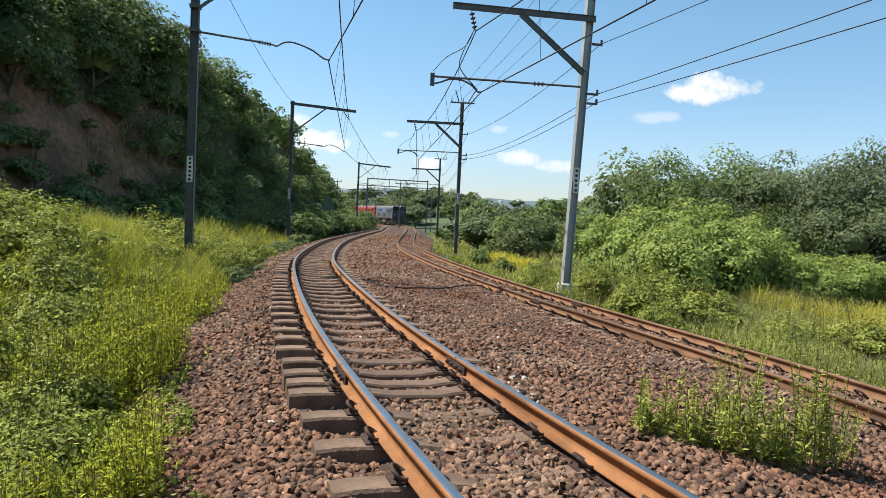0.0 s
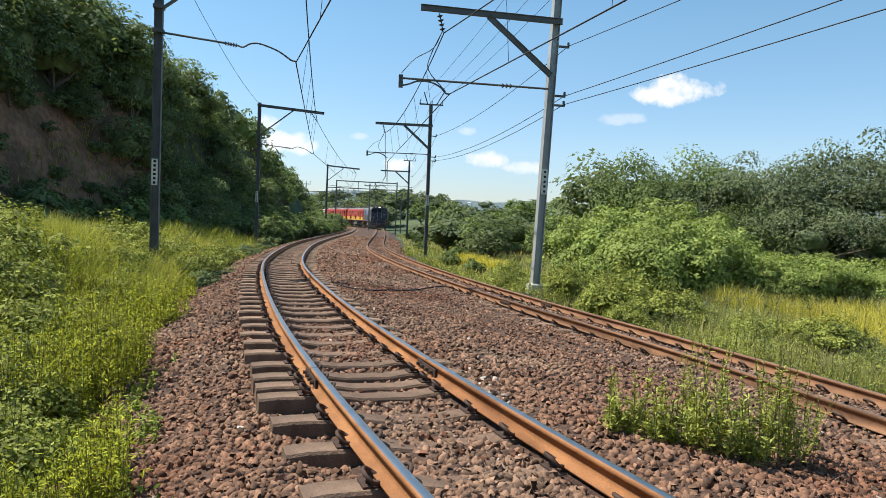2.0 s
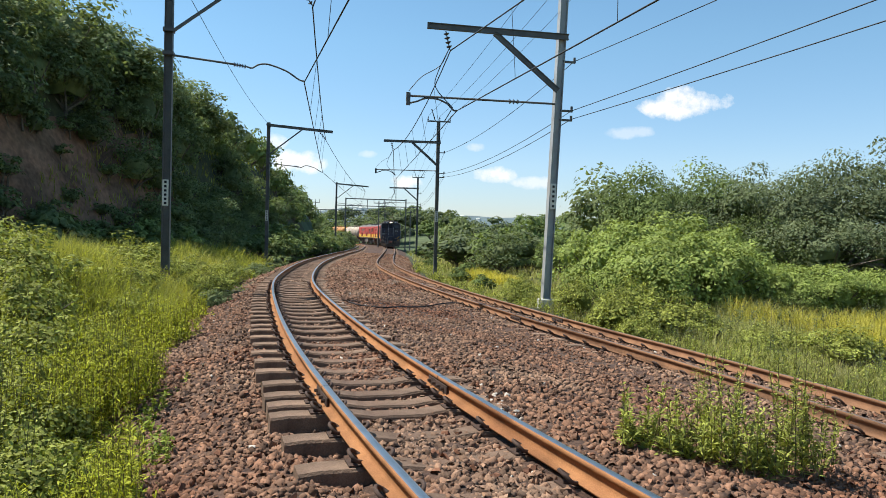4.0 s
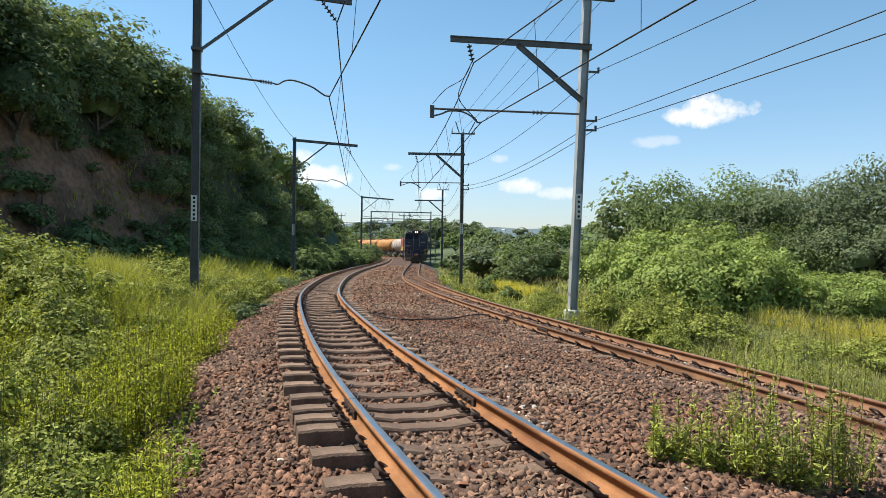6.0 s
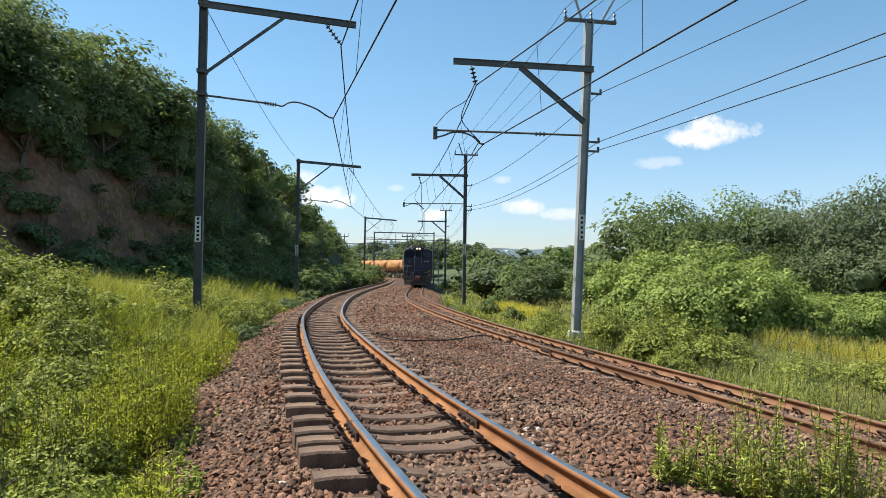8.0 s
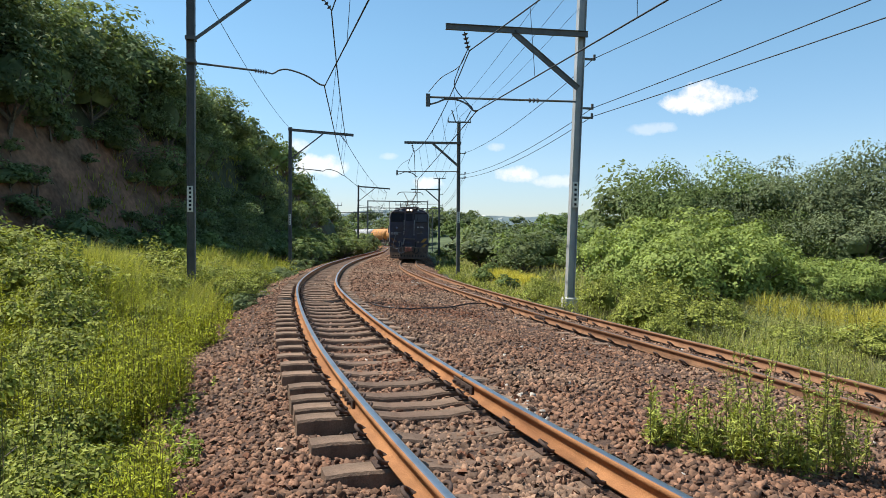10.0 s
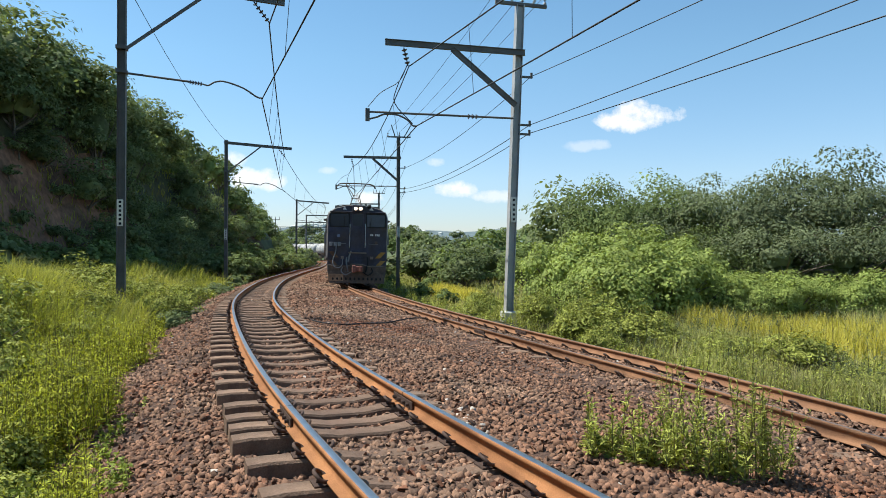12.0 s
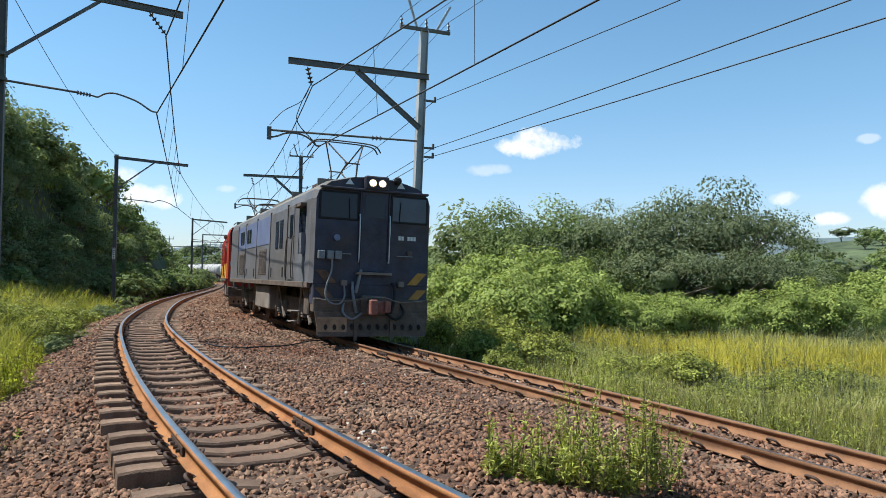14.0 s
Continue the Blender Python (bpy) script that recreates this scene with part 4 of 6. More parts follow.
def plant_right():
    rng = random.Random(8)
    # creeper-covered thicket
    for x, y, s, h in ((8.0, 27.6, 0.6, 0.62), (9.4, 27.2, 0.95, 0.95), (8.2, 30.5, 1.0, 1.1), (11.4, 27.4, 0.9, 0.95), (10.4, 30.5, 1.1, 1.2), (13.0, 28.6, 0.8, 0.75),
                       (12.6, 31.6, 1.0, 1.1), (14.6, 27.4, 0.6, 0.6), (16.4, 27.4, 0.62, 0.62), (18.4, 27.0, 0.6, 0.6), (20.5, 26.8, 0.7, 0.68), (22.6, 26.8, 0.75, 0.8),
                       (24.2, 26.4, 0.6, 0.6)):
        plant("vine", x, y, s, h * 1.1, rng.uniform(0, 360), 0.15, "creeper thicket")
    # trees behind it
    for x, y, k, s, h in ((11.2, 36.6, "mid_a", 0.9, 1.3), (12.0, 35.5, "mid_b", 1.0, 1.25), (14.5, 36.0, "mid_a", 1.15, 1.3), (13.4, 33.6, "olive", 0.8, 0.95),
                          (17.0, 34.0, "olive", 1.0, 1.25), (19.6, 33.0, "olive", 1.05, 1.25), (22.0, 33.4, "olive", 1.1, 1.5), (24.5, 34.0, "olive", 1.05, 1.3), (17.5, 30.2, "olive", 0.85, 0.85),
                          (20.4, 30.0, "olive", 0.85, 0.85), (23.2, 29.8, "olive", 0.8, 0.8), (16.0, 38.0, "mid_b", 1.2, 1.4), (20.5, 38.0, "mid_a", 1.1, 1.3), (26.6, 31.0, "mid_b", 0.7, 0.75), (28.0, 28.8, "vine", 0.8, 0.8),
                          (15.2, 31.6, "mid_b", 0.7, 0.8), (11.0, 39.5, "dark_a", 1.1, 1.2)):
        plant(k, x, y, s * 1.15, h * 1.27, rng.uniform(0, 360), 0.2, "trees beyond the field")
    for x, y, s in ((16.4, 31.4, 1.5), (18.2, 31.8, 1.7), (19.6, 31.2, 1.4), (21.2, 31.8, 1.7), (22.8, 31.4, 1.5), (24.4, 31.6, 1.7), (25.8, 31.0, 1.4), (18.8, 29.4, 1.1), (21.8, 29.0, 1.2), (24.6, 28.8, 1.0)):
        plant("shrub_dark", x, y, s, s * 1.1, s * 1300, 0.1, "shrubs under the trees")
    for x, y, s in ((14.3, 34.6, 1.0), (17.4, 36.0, 0.98), (25.6, 32.5, 1.0)):
        plant("bare", x, y, s, None, s * 500, 0.2, "trees beyond the field")
    for x, y, s in ((5.6, 17.6, 0.8), (6.6, 16.8, 0.6), (7.6, 15.4, 0.55), (8.8, 14.2, 0.6), (10.0, 12.6, 0.5), (11.4, 12.8, 0.6), (12.2, 11.0, 0.5), (8.2, 11.8, 0.45), (9.6, 10.4, 0.4), (6.9, 14.0, 0.42)):
        plant("bush", x, y, s, s * rng.uniform(0.55, 0.75), rng.uniform(0, 360), 0.1, "bushes in the field")
    # woods further along
    for i in range(74):
        y = rng.uniform(48, 190)
        x = float(right_x(min(y, 150))) + rng.uniform(8, 22) + (y - 48) * rng.uniform(0.02, 0.30)
        s = rng.uniform(0.65, 1.15)
        plant(rng.choice(("mid_a", "mid_b", "dark_b", "olive") if y < 53 else ("far_mid", "far_dark", "far_mid", "far_olive")), x, y, s, s * rng.uniform(0.9, 1.2), rng.uniform(0, 360), 0.3, "trees in the distance")
    for i in range(40):
        a, d = radians(-rng.uniform(1.2, 16)), rng.uniform(58, 105)
        s = rng.uniform(0.8, 1.2)
        plant(rng.choice(("far_mid", "far_dark", "far_olive", "far_mid")), -math.sin(a) * d + max(0, 2 - d / 60), math.cos(a) * d, s, s * rng.uniform(0.85, 1.15) * (0.75 if d < 70 else 1.0), rng.uniform(0, 360), 0.3, "trees in the distance")
    for i in range(34):
        a, d = radians(rng.uniform(-2, 8.5)), rng.uniform(185, 270)
        s = rng.uniform(1.3, 1.9)
        plant(rng.choice(("far_mid", "far_dark", "far_olive")), -math.sin(a) * d, math.cos(a) * d, s, None, rng.uniform(0, 360), 0.3, "trees in the distance")
    for i in range(80):
        y = rng.uniform(165, 330)
        x = rng.uniform(-70, 130)
        s = rng.uniform(1.0, 1.6)
        plant(rng.choice(("far_mid", "far_dark", "far_olive")), x, y, s, None, rng.uniform(0, 360), 0.3, "trees in the distance")
    for i in range(46):
        a, d = radians(rng.uniform(33, 52)), rng.uniform(95, 235)
        s = rng.uniform(0.9, 1.4)
        plant(rng.choice(("far_mid", "far_dark", "far_olive", "far_mid")), math.sin(a) * d, math.cos(a) * d, s, s * rng.uniform(0.7, 1.0), rng.uniform(0, 360), 0.4, "trees in the distance")
    for x, y, s in ((4.9, 17.8, 0.55), (5.6, 18.6, 0.7), (4.6, 20.4, 0.6), (5.0, 16.0, 0.42), (6.4, 17.2, 0.6), (3.2, 24.5, 0.5), (3.8, 28.0, 0.6), (2.6, 31.0, 0.5), (1.8, 36.0, 0.55), (2.6, 46.0, 0.7), (0.4, 56, 0.6), (0.2, 70, 0.8), (-0.8, 84, 0.9)):
        plant("shrub" if y > 30 else "bush", x, y, s * (1 if y > 30 else 0.85), s * rng.uniform(0.9, 1.3), rng.uniform(0, 360), 0.05, "shrubs beside the line")


def blades(rng, x, y, z, h, w, bend=0.35):
    """Grass blades: two tapering pieces each, bent over."""
    n = len(x)
    a = rng.uniform(0, 6.283, n)
    d = np.stack([np.cos(a), np.sin(a), np.zeros(n)], 1)
    s = np.stack([-np.sin(a), np.cos(a), np.zeros(n)], 1) * (w / 2)[:, None]
    p0 = np.stack([x, y, z], 1)
    up = np.stack([np.zeros(n), np.zeros(n), h], 1)
    k = (h * bend * rng.uniform(0.2, 1.3, n))[:, None]
    p1, p2 = p0 + up * 0.55 + d * k * 0.3, p0 + up + d * k
    v = np.stack([p0 - s, p0 + s, p1 + s * 0.8, p1 - s * 0.8, p2 + s * 0.12, p2 - s * 0.12], 1).reshape(-1, 3)
    i = np.arange(n)[:, None] * 6
    f = np.concatenate([i + [0, 1, 2, 3], i + [3, 2, 4, 5]])
    return v, f


def scatter(rng, n, r0, r1, az0, az1):
    """Points around the camera's stand, thinning out with distance; bearings in degrees, left positive."""
    r = r0 * (r1 / r0) ** rng.uniform(0, 1, n)
    a = np.radians(rng.uniform(az0, az1, n))
    return -np.sin(a) * r, np.cos(a) * r, r


def build_grass():
    rng = np.random.default_rng(21)
    def lawn(name, label, mat, n, r0, r1, az0, az1, keep, h0, h1, width):
        x, y, r = scatter(rng, n, r0, r1, az0, az1)
        ol, orr = -1.3 - (x - left_x(y)) * 0.97, (x - right_x(y)) * 0.97 - 1.3
        patch = 0.5 + 0.5 * wob(x, y, 0.8, 7)
        ok = keep(x, y, ol, orr, patch)
        x, y, r, patch = x[ok], y[ok], r[ok], patch[ok]
        h = (h0 + (h1 - h0) * patch) * rng.uniform(0.55, 1.25, len(x))
        w = width * np.maximum(0.8, r / 9)
        v, f = blades(rng, x, y, ground_z(x, y) - 0.03, h, w, 0.65)
        tagged(arrays(name, v, f, mat), label, "grass", kind="stuff")
    left = lambda x, y, ol, orr, p: (ol > 0.8 + 0.35 * p) & (ol < 10)
    lawn("bank_grass", "tall sunlit green grass on the bank", "grass", 60000, 8, 75, 4, 48, left, 0.25, 0.55, 0.010)
    right = lambda x, y, ol, orr, p: (orr > 0.9 + 0.5 * p) & (orr < 60)
    lawn("field_grass", "tall grey-green grass in the field beside the line", "grass_field", 105000, 5, 110, -52, 4, right, 0.22, 0.6, 0.0085)
    hump = lambda x, y, ol, orr, p: (ol > 1.1 + 0.3 * p) & (ol < 6) & (y > 13) & (y < 40)
    lawn("bank_grass", "tall sunlit green grass on the bank", "grass", 60000, 13, 46, 8, 34, hump, 0.55, 1.0, 0.009)
    n = 12000
    x, y = rng.uniform(-16, 22, n), rng.uniform(-12, 7, n)
    ol, orr = -1.3 - (x - left_x(y)) * 0.97, (x - right_x(y)) * 0.97 - 1.3
    ok = ((ol > 1.3) | (orr > 1.3)) & (np.hypot(x, y) > 2.2)
    x, y = x[ok], y[ok]
    v, f = blades(rng, x, y, ground_z(x, y) - 0.03, rng.uniform(0.2, 0.55, len(x)), np.full(len(x), 0.02))
    tagged(arrays("bank_grass", v, f, "grass"), "tall sunlit green grass on the bank", "grass", kind="stuff")
    yellow = lambda x, y, ol, orr, p: (np.abs(y - 20.2 + 0.7 * (x - 9.2) - 1.5 * p) < 3.9) & (x > 9.4 + 1.2 * p)
    lawn("yellow_grass", "yellowing tall grass in the field", "grass_yellow", 70000, 11, 40, -58, -18, yellow, 0.5, 0.8, 0.008)
    patch2 = lambda x, y, ol, orr, p: (np.hypot((x - 3.6) / 1.3, (y - 38) / 4) < 1)
    lawn("yellow_grass", "yellow flowering patch in the grass beside the line", "grass_yellow", 24000, 28, 48, -10, -1, patch2, 0.5, 0.8, 0.014)


def weed_mass(name, label, mat, rng, x, y, hgt, leaf, per, stalk=True, base=None):
    """Leafy upright weeds: a stalk each with leaves all round it."""
    n = len(x)
    z = ground_z(x, y) if base is None else base(x, y)
    t = rng.uniform(0.12, 1.0, (n, per))
    lean = rng.normal(0, 0.12, (n, 2))
    px = x[:, None] + lean[:, :1] * t * hgt[:, None]
    py = y[:, None] + lean[:, 1:] * t * hgt[:, None]
    pz = z[:, None] + t * hgt[:, None]
    a = rng.uniform(0, 6.283, (n, per))
    out = (leaf[:, None] * rng.uniform(0.35, 1.4, (n, per))) * (1.25 - 0.75 * t)
    c = np.stack([px + np.cos(a) * out, py + np.sin(a) * out, pz], -1).reshape(-1, 3)
    size = np.repeat(leaf, per) * 0.8
    v, f = leaf_quads(c, size, rng, up=0.7, long=2.5)
    ob = tagged(arrays(name, v, f, mat), label, "weeds", kind="stuff")
    if stalk:
        h = hgt[:, None]
        a0 = np.stack([x, y, z], 1)
        a1 = np.stack([x + lean[:, 0] * hgt, y + lean[:, 1] * hgt, z + hgt], 1)
        s = np.stack([np.full(n, 0.004), np.zeros(n), np.zeros(n)], 1)
        vv = np.stack([a0 - s, a0 + s, a1 + s * 0.4, a1 - s * 0.4], 1).reshape(-1, 3)
        st = arrays("stalks", vv, np.arange(4 * n).reshape(n, 4), "stalk", ob)
    return ob


def feather_mass(name, label, mat, rng, x, y, hgt, leaf, per, base=None, spread=1.0):
    """Upright slender weeds: stems with narrow leaves that point up and outwards, shorter towards the tip."""
    n = len(x)
    z = ground_z(x, y) if base is None else base(x, y)
    t = rng.uniform(0.10, 1.0, (n, per)) ** 0.85
    lean = rng.normal(0, 0.10, (n, 2))
    foot = np.stack([x[:, None] + lean[:, :1] * (t * hgt[:, None]) * (0.4 + 0.6 * t), y[:, None] + lean[:, 1:] * (t * hgt[:, None]) * (0.4 + 0.6 * t), z[:, None] + t * hgt[:, None]], -1).reshape(-1, 3)
    a, e = rng.uniform(0, 6.283, n * per), np.radians(rng.uniform(5, 65, n * per))
    size = (np.repeat(leaf, per) * (1.35 - 0.8 * t.ravel()) * rng.uniform(0.6, 1.3, n * per))[:, None]
    d = np.stack([np.cos(a) * np.cos(e) * spread, np.sin(a) * np.cos(e) * spread, np.sin(e)], 1)
    sd = np.stack([-np.sin(a), np.cos(a), rng.uniform(-0.5, 0.5, n * per)], 1) * size * 0.125
    mid, tip = foot + d * size * 0.5, foot + d * size - np.array([0, 0, 0.12]) * size
    v = np.stack([foot, mid + sd, tip, mid - sd], 1).reshape(-1, 3)
    ob = tagged(arrays(name, v, np.arange(4 * n * per).reshape(-1, 4), mat), label, "weeds", kind="stuff")
    a0 = np.stack([x, y, z], 1)
    a1 = np.stack([x + lean[:, 0] * hgt, y + lean[:, 1] * hgt, z + hgt], 1)
    w = np.stack([np.full(n, 0.0035), np.zeros(n), np.zeros(n)], 1)
    arrays("stalks", np.stack([a0 - w, a0 + w, a1 + w * 0.4, a1 - w * 0.4], 1).reshape(-1, 3), np.arange(4 * n).reshape(n, 4), "stalk", ob)
    return ob


def build_weeds():
    rng = np.random.default_rng(31)
    def left_spots(n, r0, r1, lo, hi, edge):
        x, y, r = scatter(rng, n, r0, r1, 6, 52)
        ol = -1.3 - (x - left_x(y)) * 0.97
        ok = (ol > lo + edge * wob(x, y, 1.7, 2)) & (ol < hi)
        return x[ok], y[ok], r[ok], ol[ok]
    # low broad-leaved cover close by
    x, y, r, ol = left_spots(7600, 2.3, 8.5, 0.5, 5, 0.25)
    ok = rng.uniform(0, 1, len(x)) < 0.3 + 0.7 * (wob(x, y, 2.3, 9) > -0.2)
    x, y, r = x[ok], y[ok], r[ok]
    hgt = (0.10 + 0.30 * np.clip(0.5 + 0.6 * wob(x, y, 2.6, 4), 0, 1.1)) * rng.uniform(0.6, 1.2, len(x))
    weed_mass("leafy_weeds", "low broad-leaved green weeds beside the stones", "weed_low", rng, x, y, hgt, 0.018 + 0.0014 * r, 22)
    # tall slender weeds in tufts
    x, y, r, ol = left_spots(8000, 4.3, 17, 0.85, 7, 0.3)
    tuft = wob(x, y, 1.5, 9) + 0.6 * wob(x, y, 3.7, 6)
    ok = (tuft > -0.15) | (rng.uniform(0, 1, len(x)) < 0.08)
    x, y, r, tuft = x[ok], y[ok], r[ok], tuft[ok]
    hgt = np.clip(0.55 + 0.36 * tuft, 0.2, 1.05) * rng.uniform(0.65, 1.35, len(x)) * (0.75 + 0.35 * smooth01(r, 4.5, 7))
    feather_mass("slender_weeds", "tall yellow-green slender weeds with narrow leaves", "weed", rng, x, y, hgt, 0.055 + 0.0045 * r, 34)
    # scattered cover farther along the bank
    x, y, r, ol = left_spots(9000, 11, 45, 0.8, 8, 0.35)
    ok = rng.uniform(0, 1, len(x)) < 0.2 + 0.7 * (wob(x, y, 1.1, 9) + 0.4 * wob(x, y, 3.1, 6) > 0.0)
    x, y, r = x[ok], y[ok], r[ok]
    feather_mass("slender_weeds", "sunlit green weeds on the bank", "weed", rng, x, y, rng.uniform(0.25, 0.75, len(x)), 0.05 + 0.004 * r, 20)
    # tall dark stems among them
    x, y, r, ol = left_spots(330, 4.5, 16, 1.5, 7, 0.2)
    feather_mass("tall_weeds", "tall dark seed stems above the weeds", "stalk", rng, x, y, rng.uniform(0.9, 1.5, len(x)), np.full(len(x), 0.04), 22, spread=0.5)
    # right edge of the stones and the field
    x, y, r = scatter(rng, 15000, 6, 60, -52, 6)
    orr = (x - right_x(y)) * 0.97 - 1.3
    ok = (orr > 0.55 + 0.35 * wob(x, y, 1.2, 3)) & (orr < 9) & (rng.uniform(0, 1, len(x)) < np.clip(1.0 - 0.1 * orr, 0.2, 1) * (0.3 + 0.7 * (wob(x, y, 1.3, 5) > 0.0)))
    x, y, r = x[ok], y[ok], r[ok]
    feather_mass("field_weeds", "mixed green weeds at the edge of the field", "weed_near", rng, x, y, rng.uniform(0.2, 0.6, len(x)), 0.04 + 0.0045 * r, 18)
    x, y, r = scatter(rng, 4200, 8, 34, -54, -8)
    orr = (x - right_x(y)) * 0.97 - 1.3
    ok = (orr > 1.8) & (wob(x, y, 0.9, 8) + 0.5 * wob(x, y, 2.3, 2) > 0.25)
    x, y, r = x[ok], y[ok], r[ok]
    feather_mass("field_herbs", "patches of olive-green herbs in the field", "leaf_olive", rng, x, y, rng.uniform(0.35, 0.85, len(x)), 0.04 + 0.004 * r, 22)
    # dry tall stems standing out of the field
    x, y, r = scatter(rng, 420, 8, 40, -52, -8)
    orr = (x - right_x(y)) * 0.97 - 1.3
    ok = orr > 1.2
    feather_mass("dry_stems", "dry tall stems in the field", "stalk", rng, x[ok], y[ok], rng.uniform(0.9, 1.7, int(ok.sum())), np.full(int(ok.sum()), 0.05), 7, spread=0.4)


def clump(x, y, n, spread, h0, h1, leaf, per, seed, label):
    rng = np.random.default_rng(seed)
    a, q = rng.uniform(0, 6.283, n), np.sqrt(rng.uniform(0, 1, n)) * spread
    px, py = x + np.cos(a) * q, y + np.sin(a) * q * 0.8
    base = lambda u, v: ballast_top((u - left_x(v)) * 0.97, (u - right_x(v)) * 0.97, u, v) - 0.02
    hgt = rng.uniform(h0, h1, n) * (1.1 - 0.45 * q / spread)
    feather_mass("weed_clump", label, "weed_near", rng, px, py, hgt, np.full(n, leaf), per, base)["category"] = "weed"


# ---- stones ----
def stone_shapes(n, rng):
    """Corners of n broken stones: uneven blocks with a smaller top and sheared sides."""
    core = np.array([(-1, -1, -1), (1, -1, -1), (1, 1, -1), (-1, 1, -1), (-1, -1, 1), (1, -1, 1), (1, 1, 1), (-1, 1, 1)], float)
    v = np.repeat(core[None], n, 0) + rng.normal(0, 0.26, (n, 8, 3))
    v[:, 4:, :2] *= rng.uniform(0.45, 0.95, (n, 1, 2))
    v[:, 4:, :2] += rng.normal(0, 0.25, (n, 1, 2))
    v *= rng.uniform((0.75, 0.55, 0.35), (1.5, 1.05, 0.8), (n, 3))[:, None, :]
    q = rng.normal(0, 1, (n, 4)) * np.array([1.0, 0.33, 0.33, 1.0])
    q /= np.linalg.norm(q, axis=1)[:, None]
    w, x, y, z = q.T
    R = np.stack([1 - 2 * (y * y + z * z), 2 * (x * y - z * w), 2 * (x * z + y * w), 2 * (x * y + z * w), 1 - 2 * (x * x + z * z), 2 * (y * z - x * w),
                  2 * (x * z - y * w), 2 * (y * z + x * w), 1 - 2 * (x * x + y * y)], 1).reshape(n, 3, 3)
    return np.einsum("nij,nkj->nki", R, v)


SHARD_FACES = np.array([(4, 5, 6, 7), (0, 1, 5, 4), (1, 2, 6, 5), (2, 3, 7, 6), (3, 0, 4, 7)])


def stone_spots(rng, n, y0, y1, x_left=-2.6, x_right=2.1):
    y = y0 * ((y1 / y0) ** rng.uniform(0, 1, n))
    lx, rx = left_x(y), right_x(y)
    x = lx + x_left + rng.uniform(0, 1, n) * (rx - lx + x_right - x_left)
    ul, ur = (x - lx) * 0.97, (x - rx) * 0.97
    return x, y, ul, ur


def build_stones(bed):
    rng = np.random.default_rng(41)
    def mass(n, y0, y1, size, name, mat, label, keep=None):
        x, y, ul, ur = stone_spots(rng, n, y0, y1)
        ok = np.ones(n, bool) if keep is None else keep(x, y)
        for u in (ul, ur):      # keep the rails free
            ok &= np.abs(np.abs(u) - GAUGE / 2) > 0.085
        x, y, ul, ur = x[ok], y[ok], ul[ok], ur[ok]
        z = ballast_top(ul, ur, x, y)
        s = size * rng.uniform(0.55, 1.3, len(x)) * np.where((np.abs(ul) < 1.1) | (np.abs(ur) < 1.1), np.clip(y / 18, 1, 1.4), np.clip(y / 16, 1, 2.2)) * (1.12 if y0 < 3 else 1)
        v = stone_shapes(len(x), rng) * s[:, None, None] + np.stack([x, y, z + s * rng.uniform(-0.2, 0.7, len(x))], 1)[:, None, :]
        f = (np.arange(len(x))[:, None, None] * 8 + SHARD_FACES[None]).reshape(-1, 4)
        ob = arrays(name, v.reshape(-1, 3), f, mat, bed)
        ob["kind"] = "stuff"
        ob["label"] = label
    mass(112000, 2.2, 75, 0.0178, "ballast_stones", "stone", "sharp reddish-brown and grey crushed stones")
    n = 7000
    y = rng.uniform(-9, 2.4, n)
    x = left_x(y) - 2.3 + rng.uniform(0, 1, n) * (right_x(y) - left_x(y) + 4.4)
    ul, ur = (x - left_x(y)) * 0.97, (x - right_x(y)) * 0.97
    ok = (np.abs(np.abs(ul) - GAUGE / 2) > 0.085) & (np.abs(np.abs(ur) - GAUGE / 2) > 0.085)
    x, y, ul, ur = x[ok], y[ok], ul[ok], ur[ok]
    s = 0.03 * rng.uniform(0.55, 1.3, len(x))
    v = stone_shapes(len(x), rng) * s[:, None, None] + np.stack([x, y, ballast_top(ul, ur, x, y) + 0.3 * s], 1)[:, None, :]
    ob = arrays("ballast_stones", v.reshape(-1, 3), (np.arange(len(x))[:, None, None] * 8 + SHARD_FACES[None]).reshape(-1, 4), "stone", bed)
    ob["kind"], ob["label"] = "stuff", "sharp reddish-brown and grey crushed stones"
    pale = lambda x, y: (np.hypot((x - 0.66) / 0.22, (y - 6.0) / 0.6) < 0.4 + 0.6 * np.random.default_rng(6).uniform(0, 1, len(x))) | (np.random.default_rng(5).uniform(0, 1, len(x)) < 0.012)
    mass(16000, 3.0, 30, 0.022, "pale_stones", "stone_pale", "pale whitish crushed stones", pale)
    # the nearest stones, each a piece of its own
    shapes = []
    for k in range(12):
        v = stone_shapes(1, rng)[0] * 0.024
        me = bpy.data.meshes.new("stone")
        me.from_pydata([tuple(q) for q in v], [], [tuple(int(i) for i in q) for q in SHARD_FACES])
        me.materials.append(M["stone_piece"])
        shapes.append(me)
    x, y, ul, ur = stone_spots(rng, 520, 4.2, 9.0)
    ok = (np.abs(np.abs(ul) - GAUGE / 2) > 0.1) & (np.abs(np.abs(ur) - GAUGE / 2) > 0.1)
    x, y, ul, ur = x[ok][:290], y[ok][:290], ul[ok][:290], ur[ok][:290]
    z = ballast_top(ul, ur, x, y)
    for i in range(len(x)):
        ob = new("stone", shapes[i % 12])
        ob.parent = bed
        ob.matrix_basis = pose(float(x[i]), float(y[i]), float(z[i]) + 0.02, i * 37 % 50 - 25, i * 71 % 50 - 25, i * 53 % 360)


